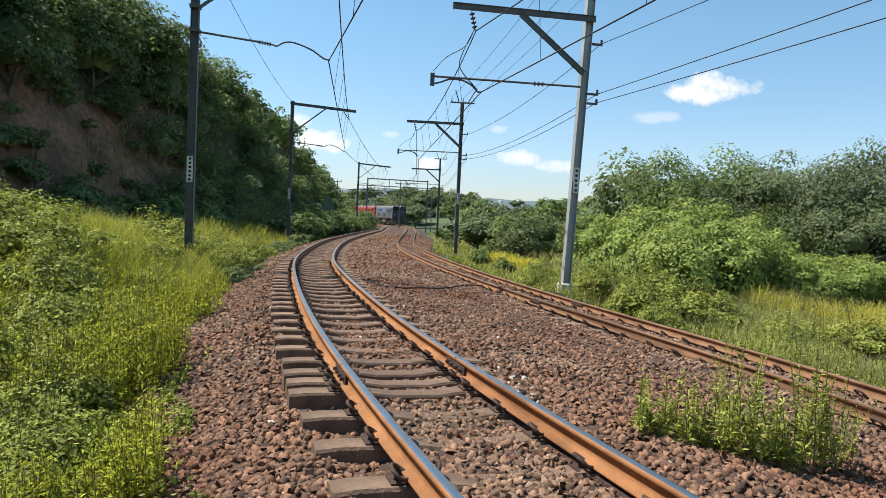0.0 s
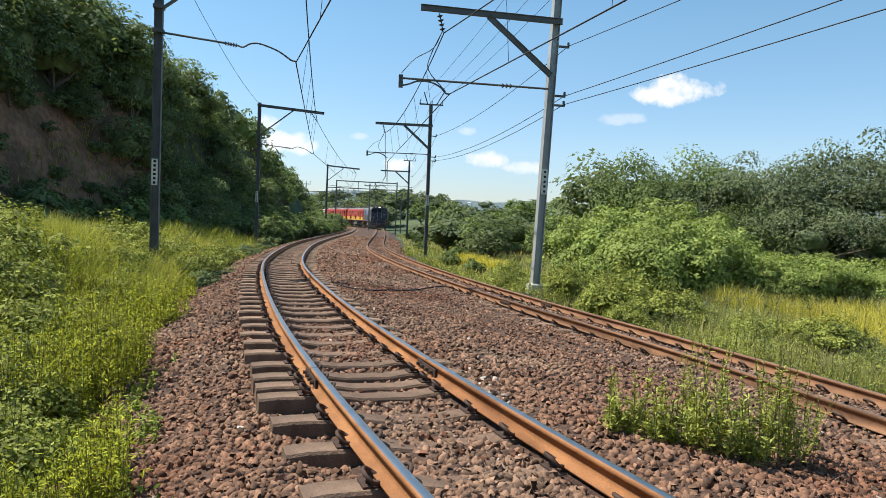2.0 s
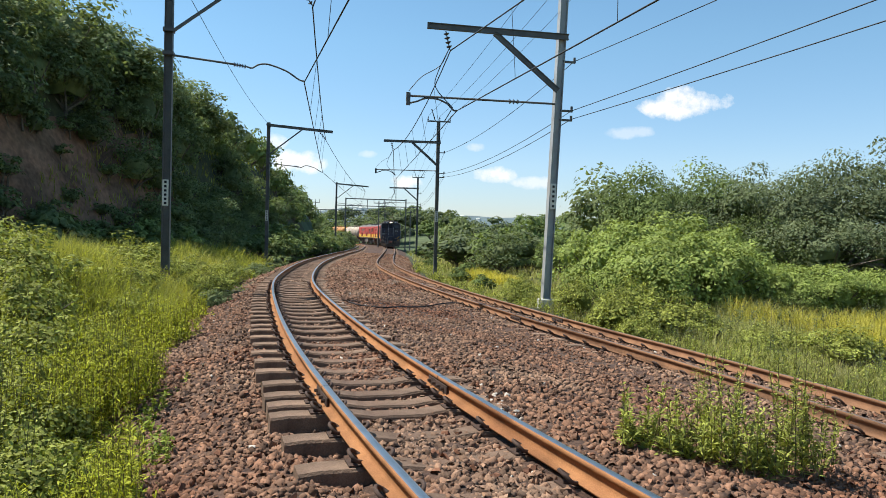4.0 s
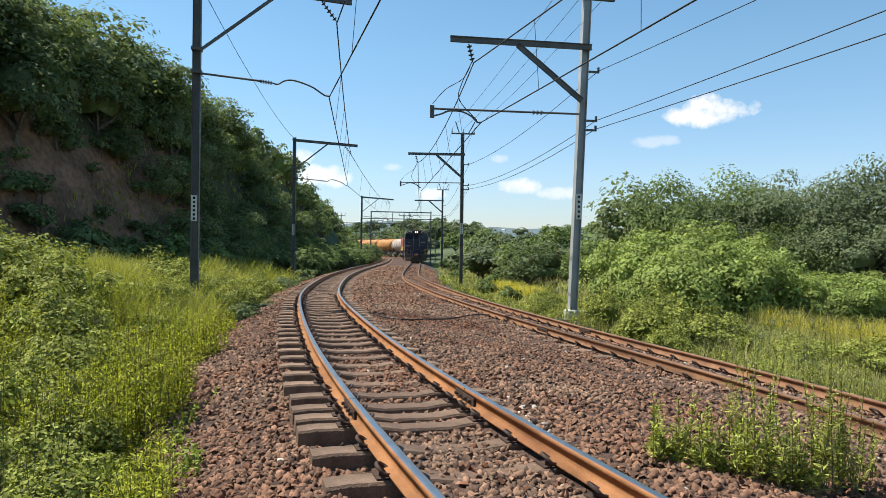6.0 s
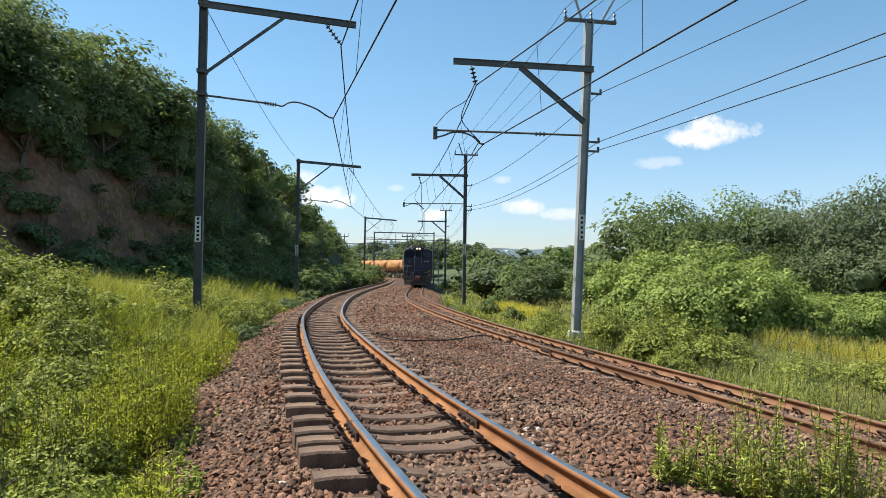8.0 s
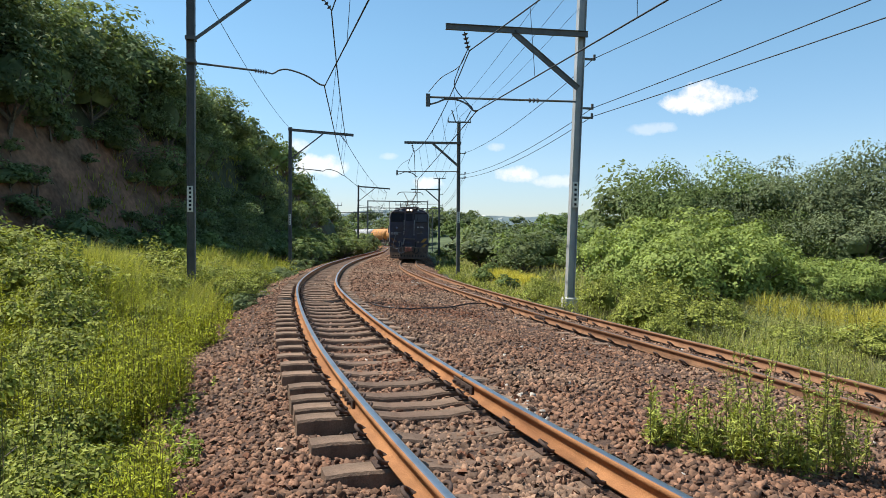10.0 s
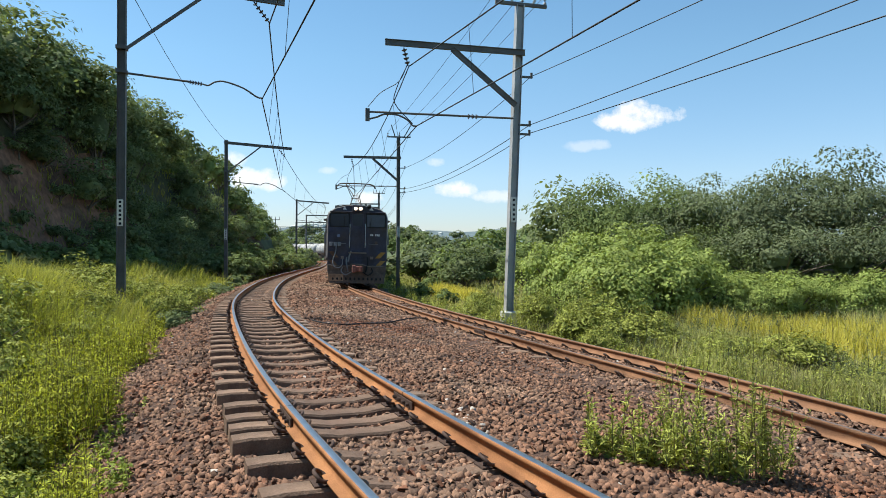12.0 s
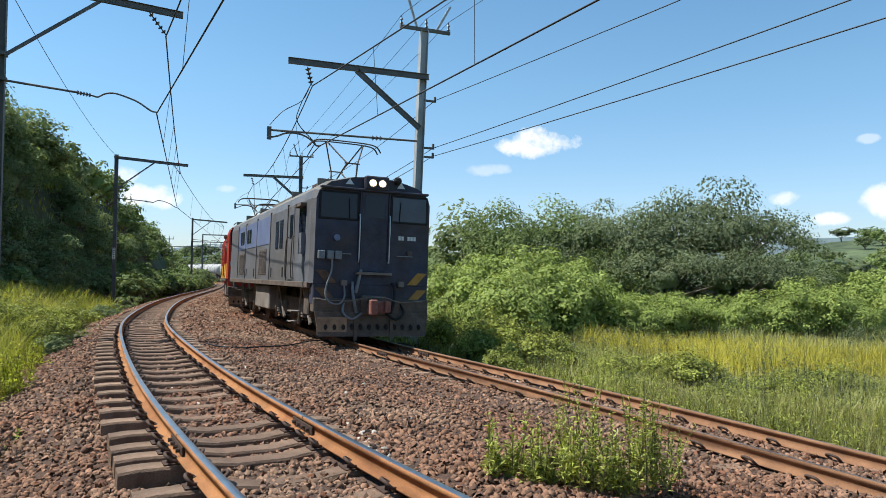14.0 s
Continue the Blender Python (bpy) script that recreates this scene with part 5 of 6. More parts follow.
# ---- far ridge ----
def build_ridge():
    az = np.radians(np.linspace(75, -75, 160))
    h = 1.62 + 0.22 * np.sin(az * 9 + 1) + 0.2 * np.sin(az * 23) + 0.06 * np.sin(az * 71) + 0.8 * smooth01(-np.degrees(az), 20, 44)
    V, f = [], []
    for r, k in ((1500, -0.6), (1900, 0.55), (2300, 1.0), (2700, -0.5)):
        for a, e in zip(az, h):
            V.append((-math.sin(a) * r, math.cos(a) * r, r * math.tan(radians(float(e) * k)) if k > 0 else -30 if r < 2000 else 0))
    n = len(az)
    for i in range(3):
        for j in range(n - 1):
            f.append((i * n + j, i * n + j + 1, (i + 1) * n + j + 1, (i + 1) * n + j))
    tagged(arrays("backdrop", V, f, "far_hill_haze", smooth=True), "wooded ridge on the horizon, with haze painted in as blue-green", "hills", kind="structure")


def build_far_houses():
    rng = random.Random(77)
    for i in range(18):
        a, r = radians(rng.uniform(2.6, 8.6) if i < 13 else rng.uniform(-10, 0)), rng.uniform(2080, 2240)
        w, d, h = rng.uniform(8, 15), rng.uniform(7, 10), rng.uniform(3.5, 6)
        e = 1.62 + 0.22 * math.sin(a * 9 + 1) + 0.2 * math.sin(a * 23)
        z0, z1 = 1900 * math.tan(radians(e * 0.55)), 2300 * math.tan(radians(e))
        x, y, z = -math.sin(a) * r, math.cos(a) * r, z0 + (z1 - z0) * (r - 1900) / 400 + 1.0
        root = tagged(new("house"), "tiny pale house on the far hillside", "house", "houses on the far hill")
        root.matrix_world = pose(x, y, z, 0, 0, rng.uniform(-40, 40))
        bm = bmesh.new()
        box(bm, -w / 2, w / 2, -d / 2, d / 2, -6, h)
        part("wall", bm, "plate_white", root)
        bm = bmesh.new()
        v = [bm.verts.new(q) for q in ((-w / 2 - 0.5, -d / 2 - 0.5, h), (w / 2 + 0.5, -d / 2 - 0.5, h), (w / 2 + 0.5, d / 2 + 0.5, h), (-w / 2 - 0.5, d / 2 + 0.5, h), (-w / 2 - 0.5, 0, h + 2.2), (w / 2 + 0.5, 0, h + 2.2))]
        for q in ((0, 1, 5, 4), (2, 3, 4, 5), (1, 2, 5), (3, 0, 4), (3, 2, 1, 0)):
            bm.faces.new([v[k] for k in q])
        part("roof", bm, "concrete", root)


# ---- train ----


# grimy navy front, taken darker than the sides to paint in its shade
M["loco_front_shaded"] = material("loco_front_shaded", (0.040, 0.050, 0.092), 0.5, vary=0.3, scale=2.5, fine=30, bump=0.08, second=(0.058, 0.042, 0.034), second_scale=0.9, spec=0.3)
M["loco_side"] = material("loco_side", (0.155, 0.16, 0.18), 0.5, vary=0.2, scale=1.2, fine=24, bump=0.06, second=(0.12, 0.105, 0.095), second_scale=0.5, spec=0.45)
M["loco_panel"] = material("loco_panel", (0.15, 0.18, 0.29), 0.45, vary=0.18, scale=1.2, fine=24, bump=0.05, spec=0.45)
M["loco_roof"] = material("loco_roof", (0.20, 0.19, 0.17), 0.75, vary=0.3, scale=2, fine=30, bump=0.1, second=(0.13, 0.11, 0.09), second_scale=0.8)
M["under"] = material("under", (0.10, 0.08, 0.065), 0.85, vary=0.35, scale=4, fine=40, bump=0.2, second=(0.14, 0.10, 0.075), second_scale=1.5)
M["under_pale"] = material("under_pale", (0.26, 0.23, 0.20), 0.8, vary=0.3, scale=4, fine=40, bump=0.15, second=(0.17, 0.13, 0.10), second_scale=2)
M["glass"] = material("glass", (0.012, 0.016, 0.030), 0.12, vary=0.1, bump=0, spec=0.3)
M["glass_pale"] = material("glass_pale", (0.022, 0.03, 0.055), 0.2, vary=0.25, scale=3, bump=0, spec=0.6)
M["rubber"] = material("rubber", (0.02, 0.02, 0.021), 0.8, vary=0.2, bump=0.05)
M["hose_grey"] = material("hose_grey", (0.20, 0.21, 0.22), 0.6, vary=0.2, bump=0.05)
M["yellow"] = material("yellow", (0.52, 0.27, 0.03), 0.6, vary=0.25, scale=4, fine=40, bump=0.08, second=(0.30, 0.17, 0.06), second_scale=2)
M["faded_orange"] = material("faded_orange", (0.20, 0.105, 0.05), 0.7, vary=0.3, scale=4, fine=40, bump=0.08, second=(0.11, 0.07, 0.05), second_scale=1.6)
M["white_paint"] = material("white_paint", (0.66, 0.66, 0.64), 0.6, vary=0.12, bump=0.05)
M["rusty_cream"] = material("rusty_cream", (0.42, 0.32, 0.22), 0.8, vary=0.3, scale=5, fine=50, bump=0.15, second=(0.24, 0.13, 0.07), second_scale=2.0)
M["coupler_red"] = material("coupler_red", (0.24, 0.10, 0.075), 0.75, vary=0.3, scale=6, fine=50, bump=0.15)
M["train_red"] = material("train_red", (0.50, 0.045, 0.025), 0.5, vary=0.2, scale=1.5, fine=24, bump=0.06, second=(0.38, 0.05, 0.03), second_scale=0.6, spec=0.45)
M["train_yellow"] = material("train_yellow", (0.74, 0.42, 0.04), 0.55, vary=0.2, scale=1.5, fine=24, bump=0.06, spec=0.4)
M["tank_orange"] = material("tank_orange", (0.62, 0.27, 0.06), 0.6, vary=0.2, scale=1.2, fine=20, bump=0.05, second=(0.45, 0.20, 0.07), second_scale=0.7)
M["tank_grey"] = material("tank_grey", (0.50, 0.49, 0.46), 0.6, vary=0.2, scale=1.2, fine=20, bump=0.05, second=(0.34, 0.31, 0.28), second_scale=0.7)
M["tank_tan"] = material("tank_tan", (0.55, 0.44, 0.33), 0.6, vary=0.2, scale=1.2, fine=20, bump=0.05, second=(0.40, 0.30, 0.22), second_scale=0.7)
M["headlight"] = glow("headlight", (1.0, 0.74, 0.46), 1.9)

SECTION = [(-1.43, 1.40), (-1.43, 3.42), (-1.37, 3.64), (-1.10, 3.86), (-0.55, 4.01), (0.0, 4.06), (0.55, 4.01), (1.10, 3.86), (1.37, 3.64), (1.43, 3.42), (1.43, 1.40)]


def shell(bm, prof, y0, y1, chamfer=0.0):
    """A closed body with the given cross-section; chamfer draws its ends in."""
    st = [(y0, 1 - chamfer), (y0 + 0.22, 1.0), (y1 - 0.22, 1.0), (y1, 1 - chamfer)] if chamfer else [(y0, 1.0), (y1, 1.0)]
    rings = [[bm.verts.new((x * k, y, z if z < 3.5 else z - (1 - k) * 0.6)) for x, z in prof] for y, k in st]
    n = len(prof)
    for a, b in zip(rings, rings[1:]):
        for i in range(n):
            bm.faces.new((a[i], a[(i + 1) % n], b[(i + 1) % n], b[i]))
    bm.faces.new(rings[0])
    bm.faces.new(rings[-1][::-1])
    bmesh.ops.recalc_face_normals(bm, faces=bm.faces)


def slab(name, x0, x1, y0, y1, z0, z1, mat, parent, label="", bev=0.0):
    bm = bmesh.new()
    box(bm, x0, x1, y0, y1, z0, z1)
    if bev:
        bevelled(bm, bev)
    return part(name, bm, mat, parent, label)


def wheelset(parent, y, r, mat="under"):
    for s in (-1, 1):
        bm = bmesh.new()
        bar(bm, (s * 0.575, y, r), (s * 0.70, y, r), r * 2, sides=28)
        bar(bm, (s * 0.555, y, r), (s * 0.58, y, r), r * 2 + 0.06, sides=28)
        bar(bm, (s * 0.70, y, r), (s * 0.73, y, r), r * 1.5, r=r * 1.35, sides=24)
        w = part("wheel", bm, mat, parent, "dark worn steel wheel")
        bm = bmesh.new()
        bar(bm, (s * 0.73, y, r), (s * 0.99, y, r), 0.26, r=0.22, sides=14)
        part("axle_box", bm, "under_pale", w)


def bogie(parent, y, half, r, pale=True):
    b = new("bogie")
    b.parent = parent
    for d in (-half, half):
        wheelset(b, y + d, r)
    for s in (-1, 1):
        bm = bmesh.new()
        box(bm, s * 0.93 - 0.06, s * 0.93 + 0.06, y - half - 0.75, y + half + 0.75, 0.80, 0.98)
        box(bm, s * 0.93 - 0.07, s * 0.93 + 0.07, y - half * 0.55, y + half * 0.55, 0.52, 0.82)
        part("side_frame", bevelled(bm, 0.02), "under", b)
        for d in (-half - 0.42, -half + 0.42, half - 0.42, half + 0.42):
            bm = bmesh.new()
            for k in range(5):
                bar(bm, (s * 1.0, y + d, 0.48 + k * 0.07), (s * 1.0, y + d, 0.52 + k * 0.07), 0.2, sides=12)
            bar(bm, (s * 1.0, y + d, 0.45), (s * 1.0, y + d, 0.85), 0.12, sides=10)
            part("spring", bm, "under_pale", b)
        for d in (-half, half):
            bm = bmesh.new()
            bar(bm, (s * 1.06, y + d - 0.55, 0.35), (s * 1.10, y + d + 0.25, 1.32), 0.10, 0.05)
            part("brake_link", bm, "under_pale", b)
            bm = bmesh.new()
            bar(bm, (s * 1.08, y + d + 0.75, 0.28), (s * 1.12, y + d + 0.35, 1.30), 0.07, 0.05)
            part("brace_link", bm, "under_pale", b)
            slab("brake_block", min(s * 0.50, s * 0.66), max(s * 0.50, s * 0.66), y + d - r - 0.12, y + d - r - 0.02, 0.35, 0.75, "under", b)
    return b


def pantograph(parent, y, raised):
    p = new("pantograph")
    p.parent = parent
    z0, z1 = 4.16, 4.16 + raised
    bm = bmesh.new()
    for s in (-1, 1):
        box(bm, s * 0.62 - 0.04, s * 0.62 + 0.04, y - 0.8, y + 0.8, z0 - 0.02, z0 + 0.05)
    for d in (-0.75, 0.75):
        box(bm, -0.66, 0.66, y + d - 0.04, y + d + 0.04, z0 - 0.02, z0 + 0.05)
    part("base_frame", bm, "under", p)
    for s in (-1, 1):
        for d in (-0.75, 0.75):
            bm = bmesh.new()
            for k in range(3):
                bar(bm, (s * 0.62, y + d, z0 - 0.16 + k * 0.05), (s * 0.62, y + d, z0 - 0.13 + k * 0.05), 0.14, sides=10)
            part("foot_insulator", bm, "under_pale", p)
    zm = z0 + raised * 0.42
    for s in (-1, 1):
        for d in (-1, 1):
            tube("lower_arm", [(s * 0.30, y + d * 0.12, z0), (s * 0.14, y + d * 0.85, zm)], 0.022, "under", p, 1)
            tube("upper_arm", [(s * 0.14, y + d * 0.85, zm), (s * 0.50, y + d * 0.06, z1 - 0.04)], 0.02, "under", p, 1)
    for d in (-1, 1):
        tube("cross_rod", [(-0.2, y + d * 0.85, zm), (0.2, y + d * 0.85, zm)], 0.02, "under", p, 1)
        tube("collector", smooth_path([(-0.98, y + d * 0.14, z1 - 0.22), (-0.86, y + d * 0.14, z1 - 0.06), (-0.6, y + d * 0.14, z1), (0, y + d * 0.14, z1 + 0.01), (0.6, y + d * 0.14, z1), (0.86, y + d * 0.14, z1 - 0.06), (0.98, y + d * 0.14, z1 - 0.22)], 4), 0.02, "under", p, 1)


def locomotive(scheme, label, number=True, raised=(1.25, None)):
    root = tagged(new("locomotive"), label, "locomotive", "locomotives of the train")
    L = 15.4
    side, face, roof_mat, low = scheme
    bm = bmesh.new()
    shell(bm, SECTION, 0.0, L, 0.045)
    body = part("body", bm, side, root)
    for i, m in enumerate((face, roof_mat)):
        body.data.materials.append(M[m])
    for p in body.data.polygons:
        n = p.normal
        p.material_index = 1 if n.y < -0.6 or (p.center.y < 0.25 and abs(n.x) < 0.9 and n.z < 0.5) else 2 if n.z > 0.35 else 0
    # lower panels of the sides
    for s in (-1, 1):
        if low:
            slab("lower_panel", min(s * 1.428, s * 1.436), max(s * 1.428, s * 1.436), 0.3, L - 0.3, 1.43, 2.1, low, root)
        slab("sole_bar", min(s * 1.30, s * 1.455), max(s * 1.30, s * 1.455), 0.25, L - 0.25, 1.28, 1.42, "under", root, bev=0.01)
        e = 1.432
        def on_side(name, y0, y1, z0, z1, mat, depth=0.012, lab="", bev=0.0):
            a, b = sorted((s * (e - 0.02), s * (e + depth)))
            return slab(name, a, b, y0, y1, z0, z1, mat, root, lab, bev)
        # cab: side window with its awning, door, handrails
        on_side("cab_window", 0.75, 1.45, 2.50, 3.30, "glass", 0.012)
        on_side("window_screen", 0.70, 1.02, 2.1, 2.62, "loco_side" if side == "loco_side" else side, 0.10)
        on_side("window_awning", 0.72, 1.5, 3.28, 3.36, "under", 0.14)
        on_side("cab_door", 2.05, 2.62, 1.46, 3.35, side, 0.018, bev=0.008)
        on_side("door_window", 2.14, 2.53, 2.55, 3.18, "glass", 0.024)
        for y in (1.95, 2.72):
            tube("handrail", smooth_path([(s * (e + 0.005), y, 1.5), (s * (e + 0.07), y, 1.6), (s * (e + 0.07), y, 2.5), (s * (e + 0.005), y, 2.6)], 3), 0.016, "under", root, 1)
        # pillars between the body's panels
        for y in (2.95, 5.6, 8.2, 10.8, 12.9):
            on_side("seam", y - 0.025, y + 0.025, 1.44, 3.5, "under" if y == 2.95 else side, 0.02)
        on_side("upper_panel", 5.7, 12.8, 2.55, 3.42, "loco_panel" if side == "loco_side" else side, 0.008)
        for y in (3.6, 4.25):
            on_side("side_window", y, y + 0.42, 2.35, 3.15, "glass_pale", 0.014)
        for y in (9.5, 10.05, 11.2, 11.75):
            w = on_side("vent_window", y, y + 0.44, 2.72, 3.22, "glass", 0.014)
        for y0, y1, z0, z1 in ((6.2, 7.6, 1.6, 2.4), (11.0, 12.4, 1.6, 2.4)):
            fr = on_side("louvre", y0, y1, z0, z1, "under", 0.012)
            k = 0
            yy = y0 + 0.08
            while yy < y1 - 0.04:
                a, b = sorted((s * (e + 0.012), s * (e + 0.03)))
                slab("slat", a, b, yy, yy + 0.035, z0 + 0.05, z1 - 0.05, side if side != "loco_side" else "under_pale", fr)
                yy += 0.13
        # black slabs on the flat side paint in the shade of step recesses
        for y in (3.4, 5.2, 8.6, 10.4):
            on_side("step_recess", y, y + 0.14, 1.52, 1.8, "ink", 0.01)
        # battery box and tanks under the frame
        slab("battery_box", min(s * 0.75, s * 1.3), max(s * 0.75, s * 1.3), 6.2, 8.9, 0.5, 1.25, "under_pale", root, "dusty grey equipment box", bev=0.03)
        slab("sand_box", min(s * 0.95, s * 1.3), max(s * 0.95, s * 1.3), 0.75, 1.25, 0.6, 1.35, "under", root, bev=0.03)
        tube("sand_pipe", smooth_path([(s * 1.1, 0.95, 0.5), (s * 1.0, 1.0, 0.3), (s * 0.7, 1.2, 0.12)], 4), 0.02, "under", root, 1)
        bm = bmesh.new()
        bar(bm, (s * 0.95, 9.2, 0.55), (s * 0.95, 10.2, 0.55), 0.34, sides=14)
        part("air_tank", bm, "under", root)
        for z in (0.35, 0.62):
            slab("foot_step", min(s * 1.2, s * 1.42), max(s * 1.2, s * 1.42), 2.1, 2.6, z, z + 0.03, "under_pale", root)
    bogie(root, 3.75, 1.7, 0.6)
    bogie(root, 11.65, 1.7, 0.6)
    # roof
    slab("roof_hatch", -0.75, 0.75, 5.6, 9.6, 4.0, 4.16, roof_mat, root, bev=0.03)
    for y in (1.4, 4.6, 10.4, 14.0):
        slab("roof_rib", -1.05, 1.05, y - 0.03, y + 0.03, 3.9, 4.09, roof_mat, root)
    for y, up in ((3.0, raised[0]), (12.4, raised[1])):
        pantograph(root, y, up if up else 0.3)
    bm = bmesh.new()
    bar(bm, (0.6, 4.8, 4.05), (0.6, 5.3, 4.05), 0.2, sides=12)
    part("roof_cylinder", bm, "under", root)
    # front face
    f = -0.006
    cab = new("cab_front")
    cab.parent = root
    def on_face(name, x0, x1, z0, z1, mat, proud=0.012, lab="", bev=0.0, parent=None):
        return slab(name, x0, x1, f - proud, f + 0.01, z0, z1, mat, parent or cab, lab, bev)
    on_face("visor", -1.30, 1.30, 3.66, 3.72, face, 0.09, bev=0.015)
    for s in (-1, 1):
        x0, x1 = sorted((s * 0.43, s * 1.26))
        fr = on_face("window_frame", x0 - 0.05, x1 + 0.05, 2.93, 3.62, "rubber", 0.012, bev=0.01)
        on_face("window_pane", x0, x1, 2.98, 3.57, "glass" if s < 0 else "glass_pale", 0.018, parent=fr)
        tube("wiper", [(s * 0.60, f - 0.04, 2.98), (s * 0.62, f - 0.045, 3.45)], 0.010, "ink", cab, 1)
        tube("door_rail", smooth_path([(s * 0.36, f, 1.95), (s * 0.36, f - 0.07, 2.03), (s * 0.36, f - 0.07, 3.0), (s * 0.36, f, 3.08)], 3), 0.014, "white_paint", cab, 1)
        tube("door_post", [(s * 0.345, f - 0.02, 2.0), (s * 0.345, f - 0.02, 3.68)], 0.02, face, cab, 1)
        tube("grab_rail", smooth_path([(s * 0.55, f, 2.12), (s * 0.58, f - 0.06, 2.12), (s * 0.92, f - 0.06, 2.12), (s * 0.95, f, 2.12)], 3), 0.014, "hose_grey", cab, 1)
        # warning chevrons on the lower corners
        for k in range(2):
            bm = bmesh.new()
            x = s * (1.34 - 0.0 * k)
            z_drop = 0.42 * k
            vs = [bm.verts.new((x - s * dx, f - 0.014 - yy, z - z_drop)) for yy in (0, 0.003) for dx, z in ((0.0, 1.72), (0.24, 1.72), (0.50, 1.42), (0.26, 1.42))]
            for q in ((0, 1, 2, 3), (7, 6, 5, 4), (0, 4, 5, 1), (1, 5, 6, 2), (2, 6, 7, 3), (3, 7, 4, 0)):
                try:
                    bm.faces.new([vs[i] for i in q])
                except ValueError:
                    pass
            part("chevron", bm, "yellow" if s > 0 else "faded_orange", cab, "faded yellow warning stripe")
        # air hoses beside the coupling
        tube("air_hose", smooth_path([(s * 0.48, f - 0.05, 1.45), (s * 0.50, f - 0.14, 1.25), (s * 0.46, f - 0.2, 0.95), (s * 0.40, f - 0.18, 0.72)], 5), 0.035, "rubber" if s > 0 else "hose_grey", cab)
        tube("brake_hose", smooth_path([(s * 0.66, f - 0.05, 0.98), (s * 0.72, f - 0.2, 0.74), (s * 0.52, f - 0.26, 0.58), (s * 0.28, f - 0.22, 0.72)], 5), 0.028, "hose_grey" if s < 0 else "rubber", cab)
        bm = bmesh.new()
        bar(bm, (s * 0.62, f + 0.02, 3.84), (s * 0.62, f - 0.04, 3.84), 0.01, sides=3)
        tri = [bm.verts.new((s * 0.62 + dx, f - 0.012, 3.80 + dz)) for dx, dz in ((-0.10, 0), (0.10, 0), (0, 0.15))]
        bm.faces.new(tri)
        part("emblem", bm, "white_paint", cab, "small white triangular mark")
    on_face("door", -0.32, 0.32, 1.72, 3.66, face, 0.014, bev=0.006)
    on_face("door_window", -0.24, 0.24, 3.02, 3.58, "glass", 0.022)
    on_face("door_sill", -0.42, 0.42, 1.64, 1.70, "under_pale", 0.16)
    on_face("headlight_housing", -0.29, 0.29, 3.70, 4.04, face, 0.13, bev=0.03)
    for s in (-1, 1):
        bm = bmesh.new()
        bar(bm, (s * 0.115, f - 0.125, 3.86), (s * 0.115, f - 0.155, 3.86), 0.2, sides=20)
        r = part("lamp_rim", bm, "under_pale", cab)
        bm = bmesh.new()
        bar(bm, (s * 0.115, f - 0.14, 3.86), (s * 0.115, f - 0.162, 3.86), 0.165, sides=20)
        part("lamp_lens", bm, "headlight", r, "glowing warm white headlamp")
    bm = bmesh.new()
    bmesh.ops.create_uvsphere(bm, u_segments=12, v_segments=8, radius=0.10, matrix=Matrix.Translation((0.52, f - 0.03, 3.98)))
    part("horn", bm, "ink", cab)
    bm = bmesh.new()
    bar(bm, (-0.88, f + 0.02, 2.5), (-0.88, f - 0.07, 2.5), 0.15, sides=16)
    part("marker_lamp", bm, "loco_panel", cab, "round blue-grey marker lamp")
    bm = bmesh.new()
    bar(bm, (0.88, f + 0.02, 2.2), (0.88, f - 0.05, 2.2), 0.13, sides=16)
    part("marker_lamp", bm, "under", cab)
    if number:
        for k in range(6):
            if k != 2:
                on_face("number_bar", 0.60 + k * 0.075, 0.655 + k * 0.075, 2.52, 2.62, "white_paint", 0.006)
    for x0 in (-1.30, -1.10, -0.92):
        on_face("jumper_box", x0, x0 + 0.15, 1.98, 2.18, "hose_grey", 0.12, "grey jumper cable box", 0.015)
    tube("jumper_cable", smooth_path([(-0.98, f - 0.1, 2.0), (-1.0, f - 0.14, 1.7), (-1.12, f - 0.16, 1.25), (-1.05, f - 0.2, 0.98), (-0.82, f - 0.2, 0.93), (-0.68, f - 0.14, 1.1), (-0.68, f - 0.06, 1.38)], 5), 0.022, "hose_grey", cab)
    tube("jumper_cable", smooth_path([(-0.3, f - 0.06, 1.75), (-0.36, f - 0.12, 1.5), (-0.42, f - 0.12, 1.2)], 5), 0.04, "hose_grey", cab)
    for x in (-0.68, 0.68):
        on_face("socket", x - 0.07, x + 0.07, 1.36, 1.5, "under_pale", 0.09, bev=0.01)
    # headstock, coupling and pilot
    slab("nose_plate", -1.365, 1.365, -0.006, 0.4, 0.9, 1.405, face, root, bev=0.02)
    slab("under_beam", -0.5, 0.5, 0.4, L - 0.4, 0.95, 1.4, "under", root)
    slab("headstock", -1.36, 1.36, -0.10, 0.25, 0.72, 1.06, "under", root, bev=0.02)
    slab("draft_box", -0.30, 0.30, -0.20, 0.2, 0.66, 1.14, "under", root, bev=0.03)
    bm = bmesh.new()
    box(bm, -0.16, 0.14, -0.62, -0.18, 0.74, 1.02)
    box(bm, -0.24, -0.08, -0.78, -0.52, 0.70, 1.06)
    box(bm, 0.10, 0.24, -0.72, -0.46, 0.76, 1.04)
    part("coupler", bevelled(bm, 0.025), "coupler_red", root, "rusty red knuckle coupler")
    tube("uncoupling_rod", smooth_path([(-1.2, -0.14, 1.02), (-0.6, -0.2, 1.0), (-0.2, -0.4, 1.1), (0.2, -0.4, 1.1), (0.6, -0.2, 1.0), (1.2, -0.14, 1.02)], 4), 0.016, "under_pale", root, 1)
    bm = bmesh.new()
    vs = []
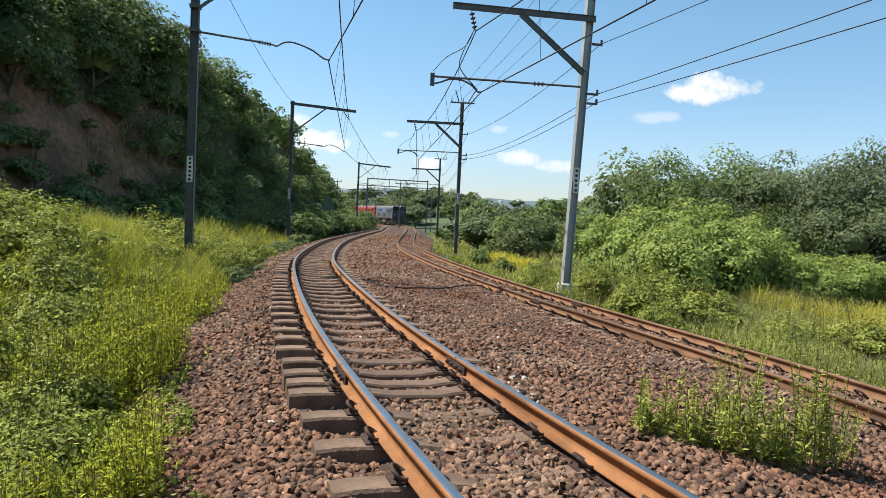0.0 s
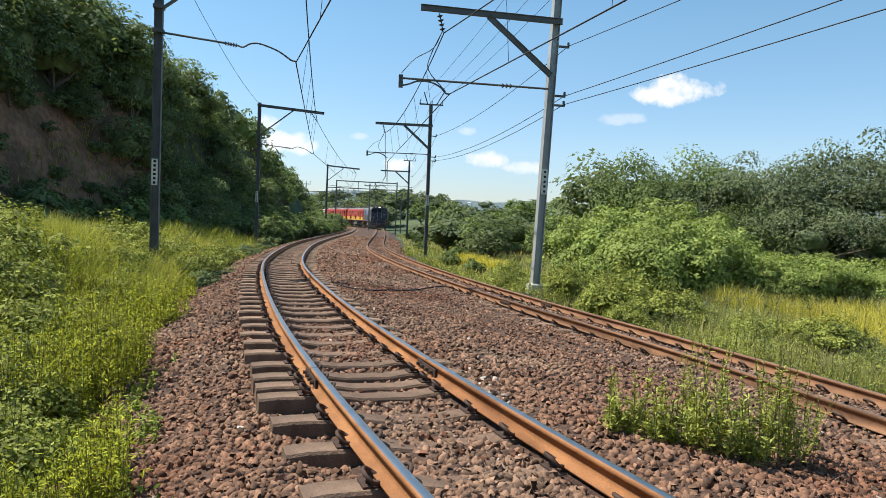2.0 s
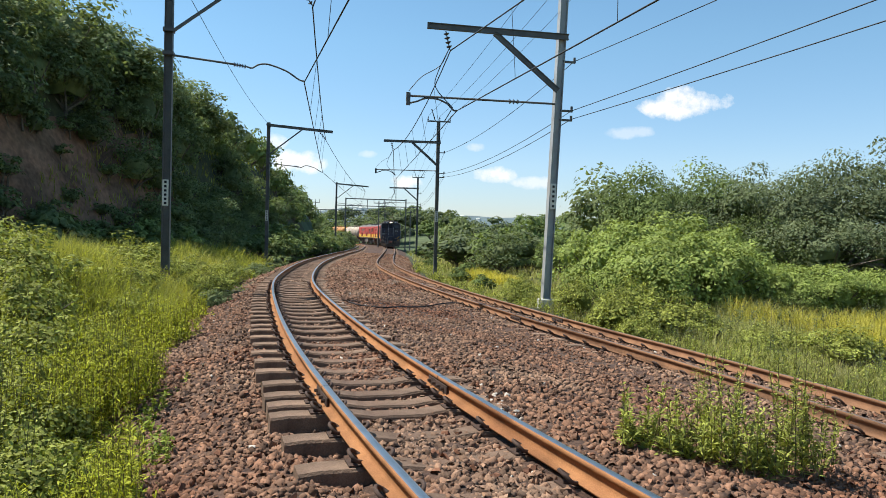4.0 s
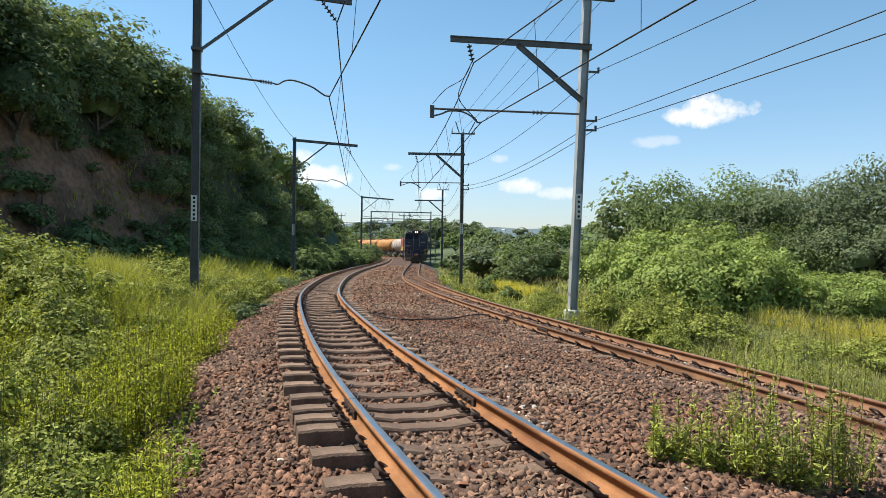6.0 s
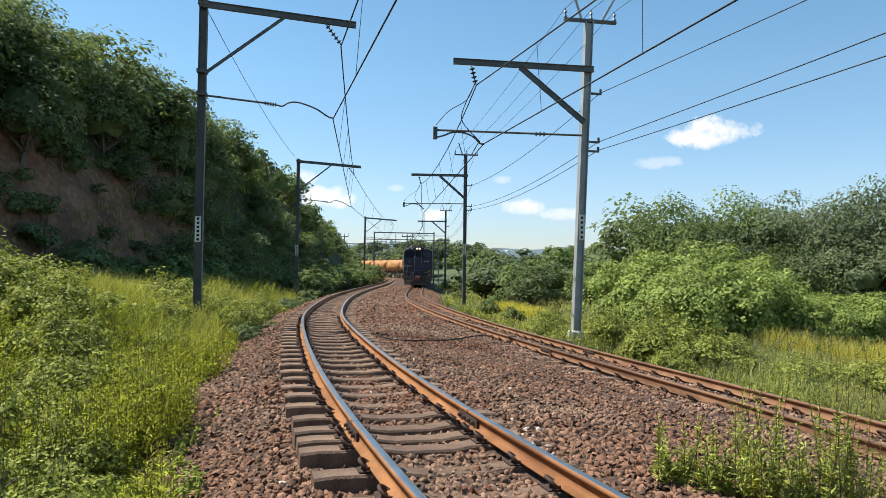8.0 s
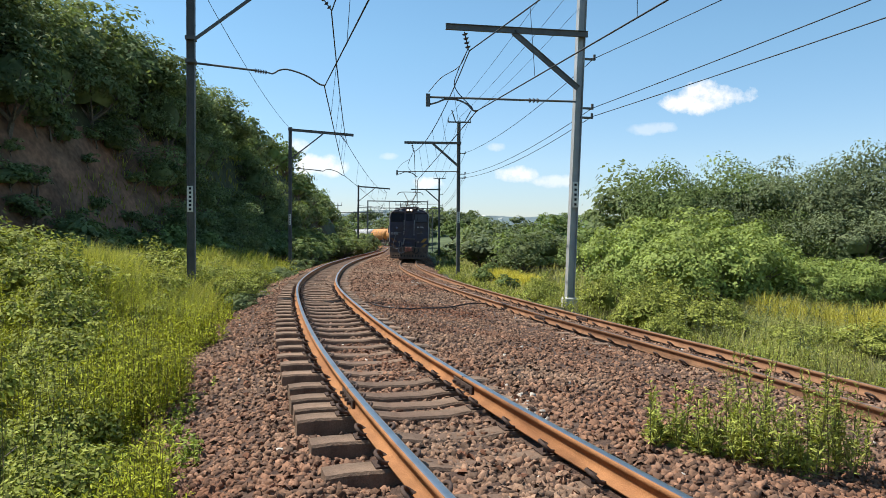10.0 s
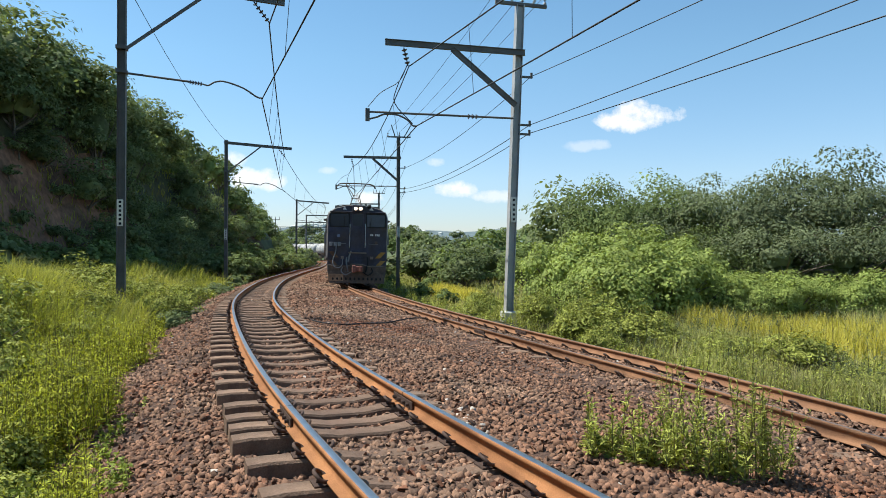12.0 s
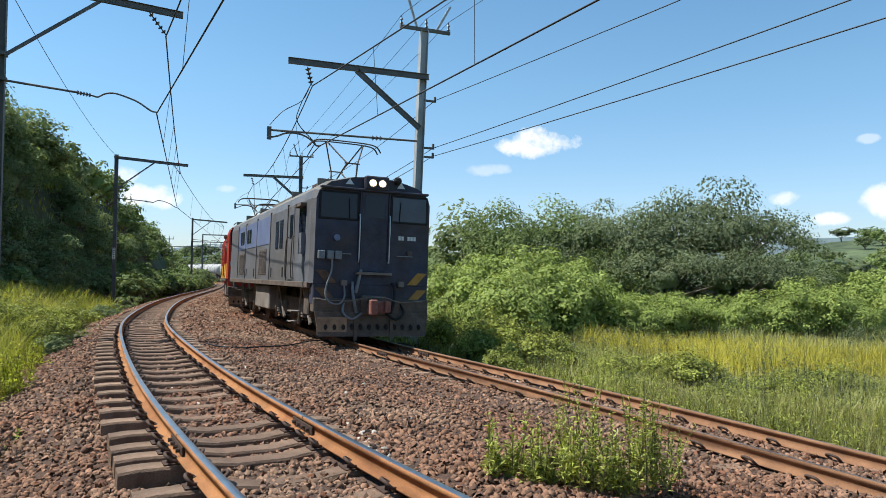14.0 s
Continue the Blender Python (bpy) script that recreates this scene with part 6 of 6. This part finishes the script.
    for y, dx in ((-0.16, 0.0), (-0.12, 0.0)):
        vs += [bm.verts.new(q) for q in ((-1.34, y, 0.74), (-1.26, y - 0.08, 0.17), (1.26, y - 0.08, 0.17), (1.34, y, 0.74))]
    for q in ((3, 2, 1, 0), (4, 5, 6, 7), (0, 1, 5, 4), (1, 2, 6, 5), (2, 3, 7, 6), (3, 0, 4, 7)):
        bm.faces.new([vs[i] for i in q])
    pl = part("pilot", bm, "under", root, "dark rusty pilot plate, its oval holes painted in as dark discs")
    slab("pilot_corner", -1.30, -0.62, -0.226, -0.215, 0.2, 0.62, "rusty_cream", pl, "worn cream corner of the pilot")
    # no cutouts: dark discs stand in for the shade inside the holes
    for k in range(12):
        x = -1.1 + k * 0.2
        bm = bmesh.new()
        bar(bm, (x, -0.18, 0.40), (x, -0.245, 0.385), 0.085, sides=12)
        bmesh.ops.scale(bm, vec=(1, 1, 1.5), space=Matrix.Translation((-x, 0, -0.39)), verts=bm.verts)
        part("hole", bm, "ink", pl)
    for x in (-0.42, 0.42):
        slab("guard_iron", x - 0.04, x + 0.04, -0.26, -0.2, 0.08, 0.55, "under", root)
    return root


def tank_wagon(mat, label):
    """A bogie tank wagon: dished tank with bands, dome, ladder, walkway, frame and two bogies."""
    root = tagged(new("tank_wagon"), label, "wagon", "tank wagons of the train")
    L, r, zc = 12.0, 1.28, 2.45
    bm = bmesh.new()
    prof = [(0.55, 0.25), (0.62, 0.7), (0.8, 1.05), (1.1, 1.28), (10.9, 1.28), (11.2, 1.05), (11.38, 0.7), (11.45, 0.25)]
    rings = []
    for y, q in prof:
        rings.append([bm.verts.new((q * math.cos(a), y, zc + q * math.sin(a))) for a in np.linspace(0, 2 * math.pi, 28, endpoint=False)])
    for a, b in zip(rings, rings[1:]):
        for i in range(28):
            bm.faces.new((a[i], a[(i + 1) % 28], b[(i + 1) % 28], b[i]))
    bm.faces.new(rings[0])
    bm.faces.new(rings[-1][::-1])
    bmesh.ops.recalc_face_normals(bm, faces=bm.faces)
    for q in bm.faces:
        q.smooth = len(q.verts) == 4
    part("tank", bm, mat, root)
    for y in (2.2, 4.6, 7.4, 9.8):
        bm = bmesh.new()
        bar(bm, (0, y - 0.05, zc), (0, y + 0.05, zc), 2 * r + 0.03, sides=28)
        part("band", bm, "under", root)
    bm = bmesh.new()
    bar(bm, (0, 6, zc + 1.1), (0, 6, zc + 1.55), 0.9, sides=20)
    part("dome", bm, mat, root)
    slab("walkway", -0.5, 0.5, 4.2, 7.8, zc + 1.32, zc + 1.37, "under", root)
    slab("frame", -0.5, 0.5, 0.1, 11.9, 0.86, 1.18, "under", root)
    for y in (1.6, 10.4):
        slab("saddle", -1.1, 1.1, y - 0.2, y + 0.2, 1.1, 1.7, "under", root)
    for y in (0.1, 11.75):
        slab("end_beam", -1.3, 1.3, y, y + 0.15, 0.88, 1.15, "under", root)
    for s in (-1, 1):
        for z in (1.2, 1.6, 2.0, 2.4, 2.8, 3.2):
            slab("ladder_rung", min(s * 1.22, s * 1.36), max(s * 1.22, s * 1.36), 5.75, 6.25, z, z + 0.03, "under", root)
    for y in (2.0, 10.0):
        b = new("bogie")
        b.parent = root
        for d in (-0.9, 0.9):
            wheelset(b, y + d, 0.45)
        for s in (-1, 1):
            slab("side_frame", min(s * 0.85, s * 1.0), max(s * 0.85, s * 1.0), y - 1.25, y + 1.25, 0.42, 0.72, "under", b, bev=0.04)
    for y0, y1 in ((-0.4, 0.1), (11.9, 12.4)):
        slab("coupler", -0.12, 0.12, y0, y1, 0.78, 1.02, "under", root, bev=0.02)
    return root


def build_train():
    out, at = [], 0.0
    def add(ob, length, gap=0.9):
        nonlocal at
        ob.scale = (1.06, 1.0, 1.0)
        out.append((ob, at, length))
        at += length + gap
    add(locomotive(("loco_side", "loco_front_shaded", "loco_roof", None), "grimy dark blue and grey electric locomotive, shade painted into its front, headlamps lit"), 15.4)
    red = locomotive(("train_red", "train_red", "loco_roof", "train_yellow"), "red and yellow electric locomotive coupled in the train", raised=(1.25, None))
    for o in list(red.children_recursive):
        if o.name.startswith("lamp_lens"):
            o.data.materials[0] = M["glass_pale"]
            o["label"] = "unlit headlamp"
    add(red, 15.4)
    add(copy_thing(red, Matrix()), 15.4)
    first = {}
    for mat, label in [("tank_tan", "pale tan tank wagon on two bogies")] + [("tank_orange", "weathered orange tank wagon on two bogies")] * 4 + [("tank_grey", "dull grey tank wagon on two bogies")] * 7:
        if mat not in first:
            first[mat] = tank_wagon(mat, label)
            add(first[mat], 12.0)
        else:
            add(copy_thing(first[mat], Matrix()), 12.0)
    return out


# ---- build ----
build_ground()
bed = build_ballast()
build_rail(left_x, -1, "rail", "polished", "rusty steel rail with a shiny worn head")
build_rail(left_x, 1, "rail", "polished", "rusty steel rail with a shiny worn head")
build_rail(right_x, -1, "rail", "rail_top", "rusty brown steel rail", "rust_brown")
build_rail(right_x, 1, "rail", "rail_top", "rusty brown steel rail", "rust_brown")
build_masts()
build_ridge()
build_far_houses()
build_kinds()
plant_bank()
plant_right()
build_grass()
build_weeds()
BUSHY, TALL = "bushy green weed growing out of the stones", "tall thin weed growing out of the stones"
clump(1.68, 4.80, 54, 0.36, 0.1, 0.62, 0.075, 40, 51, BUSHY)
clump(2.12, 4.62, 52, 0.36, 0.15, 0.8, 0.075, 40, 53, BUSHY)
clump(2.12, 4.86, 10, 0.2, 0.8, 1.08, 0.06, 70, 52, TALL)
clump(2.60, 4.80, 26, 0.28, 0.5, 1.15, 0.065, 64, 54, TALL)
clump(2.92, 5.10, 12, 0.24, 0.3, 0.8, 0.06, 50, 55, TALL)
VEHICLES = build_train()
build_track(left_x, "left_track_sleepers", -6, 150, [4.55, 5.17, 5.80, 6.18, 6.55, 7.05, 7.62, 8.25, 8.9], 22)
build_track(right_x, "right_track_sleepers", -6, 150, [4.0], 24)
CABLE = [(x, y, float(ballast_top((x - left_x(y)) * 0.97, (x - right_x(y)) * 0.97, x, y)) + 0.035) for x, y in
         ((1.15, 18.6), (0.6, 18.3), (0.08, 17.6), (-0.2, 16.8), (-0.55, 15.9), (-0.95, 15.3), (-1.4, 15.4), (-1.75, 16.0))]
tagged(tube("track_cable", smooth_path(CABLE), 0.016, "rubber"), "black cable lying loose on the stones between the tracks", "cable")
build_joint(left_x, 6.05, -1)
build_joint(left_x, 6.35, 1)
build_joint(right_x, 15.0, -1)
build_joint(right_x, 15.3, 1)
build_stones(bed)


def motions():
    """The train rolls towards the camera along the right track at an even pace."""
    ys = np.arange(-20, 400, 0.25)
    xs = right_x(ys)
    arc = np.concatenate([[0], np.cumsum(np.hypot(np.diff(xs), np.diff(ys)))])
    start = float(np.interp(FRONT_AT_END, ys, arc))

    def at(s):
        y = float(np.interp(s, arc, ys))
        return Vector((float(right_x(y)), y, float(level_right(y)))), float(cant_right(y))
    for ob, offset, length in VEHICLES:
        rows = []
        for k in range(29):
            t = k * 0.5
            s = start + SPEED * (14.0 - t) + offset
            (a, c), (b, _) = at(s + length * 0.22), at(s + length * 0.78)
            d = (b - a).normalized()
            hd = math.degrees(math.atan2(-d.x, d.y))
            tilt = math.degrees(math.atan(c / GAUGE)) * 0.4
            p = a - d * length * 0.22
            rows.append((t, Matrix.Translation(p) @ pose(0, 0, 0, 0, 0, hd) @ pose(0, 0, 0, math.degrees(math.asin(d.z)), tilt, 0)))
        walk(ob, rows)


FRONT_AT_END, SPEED = 16.9, 9.1
motions()
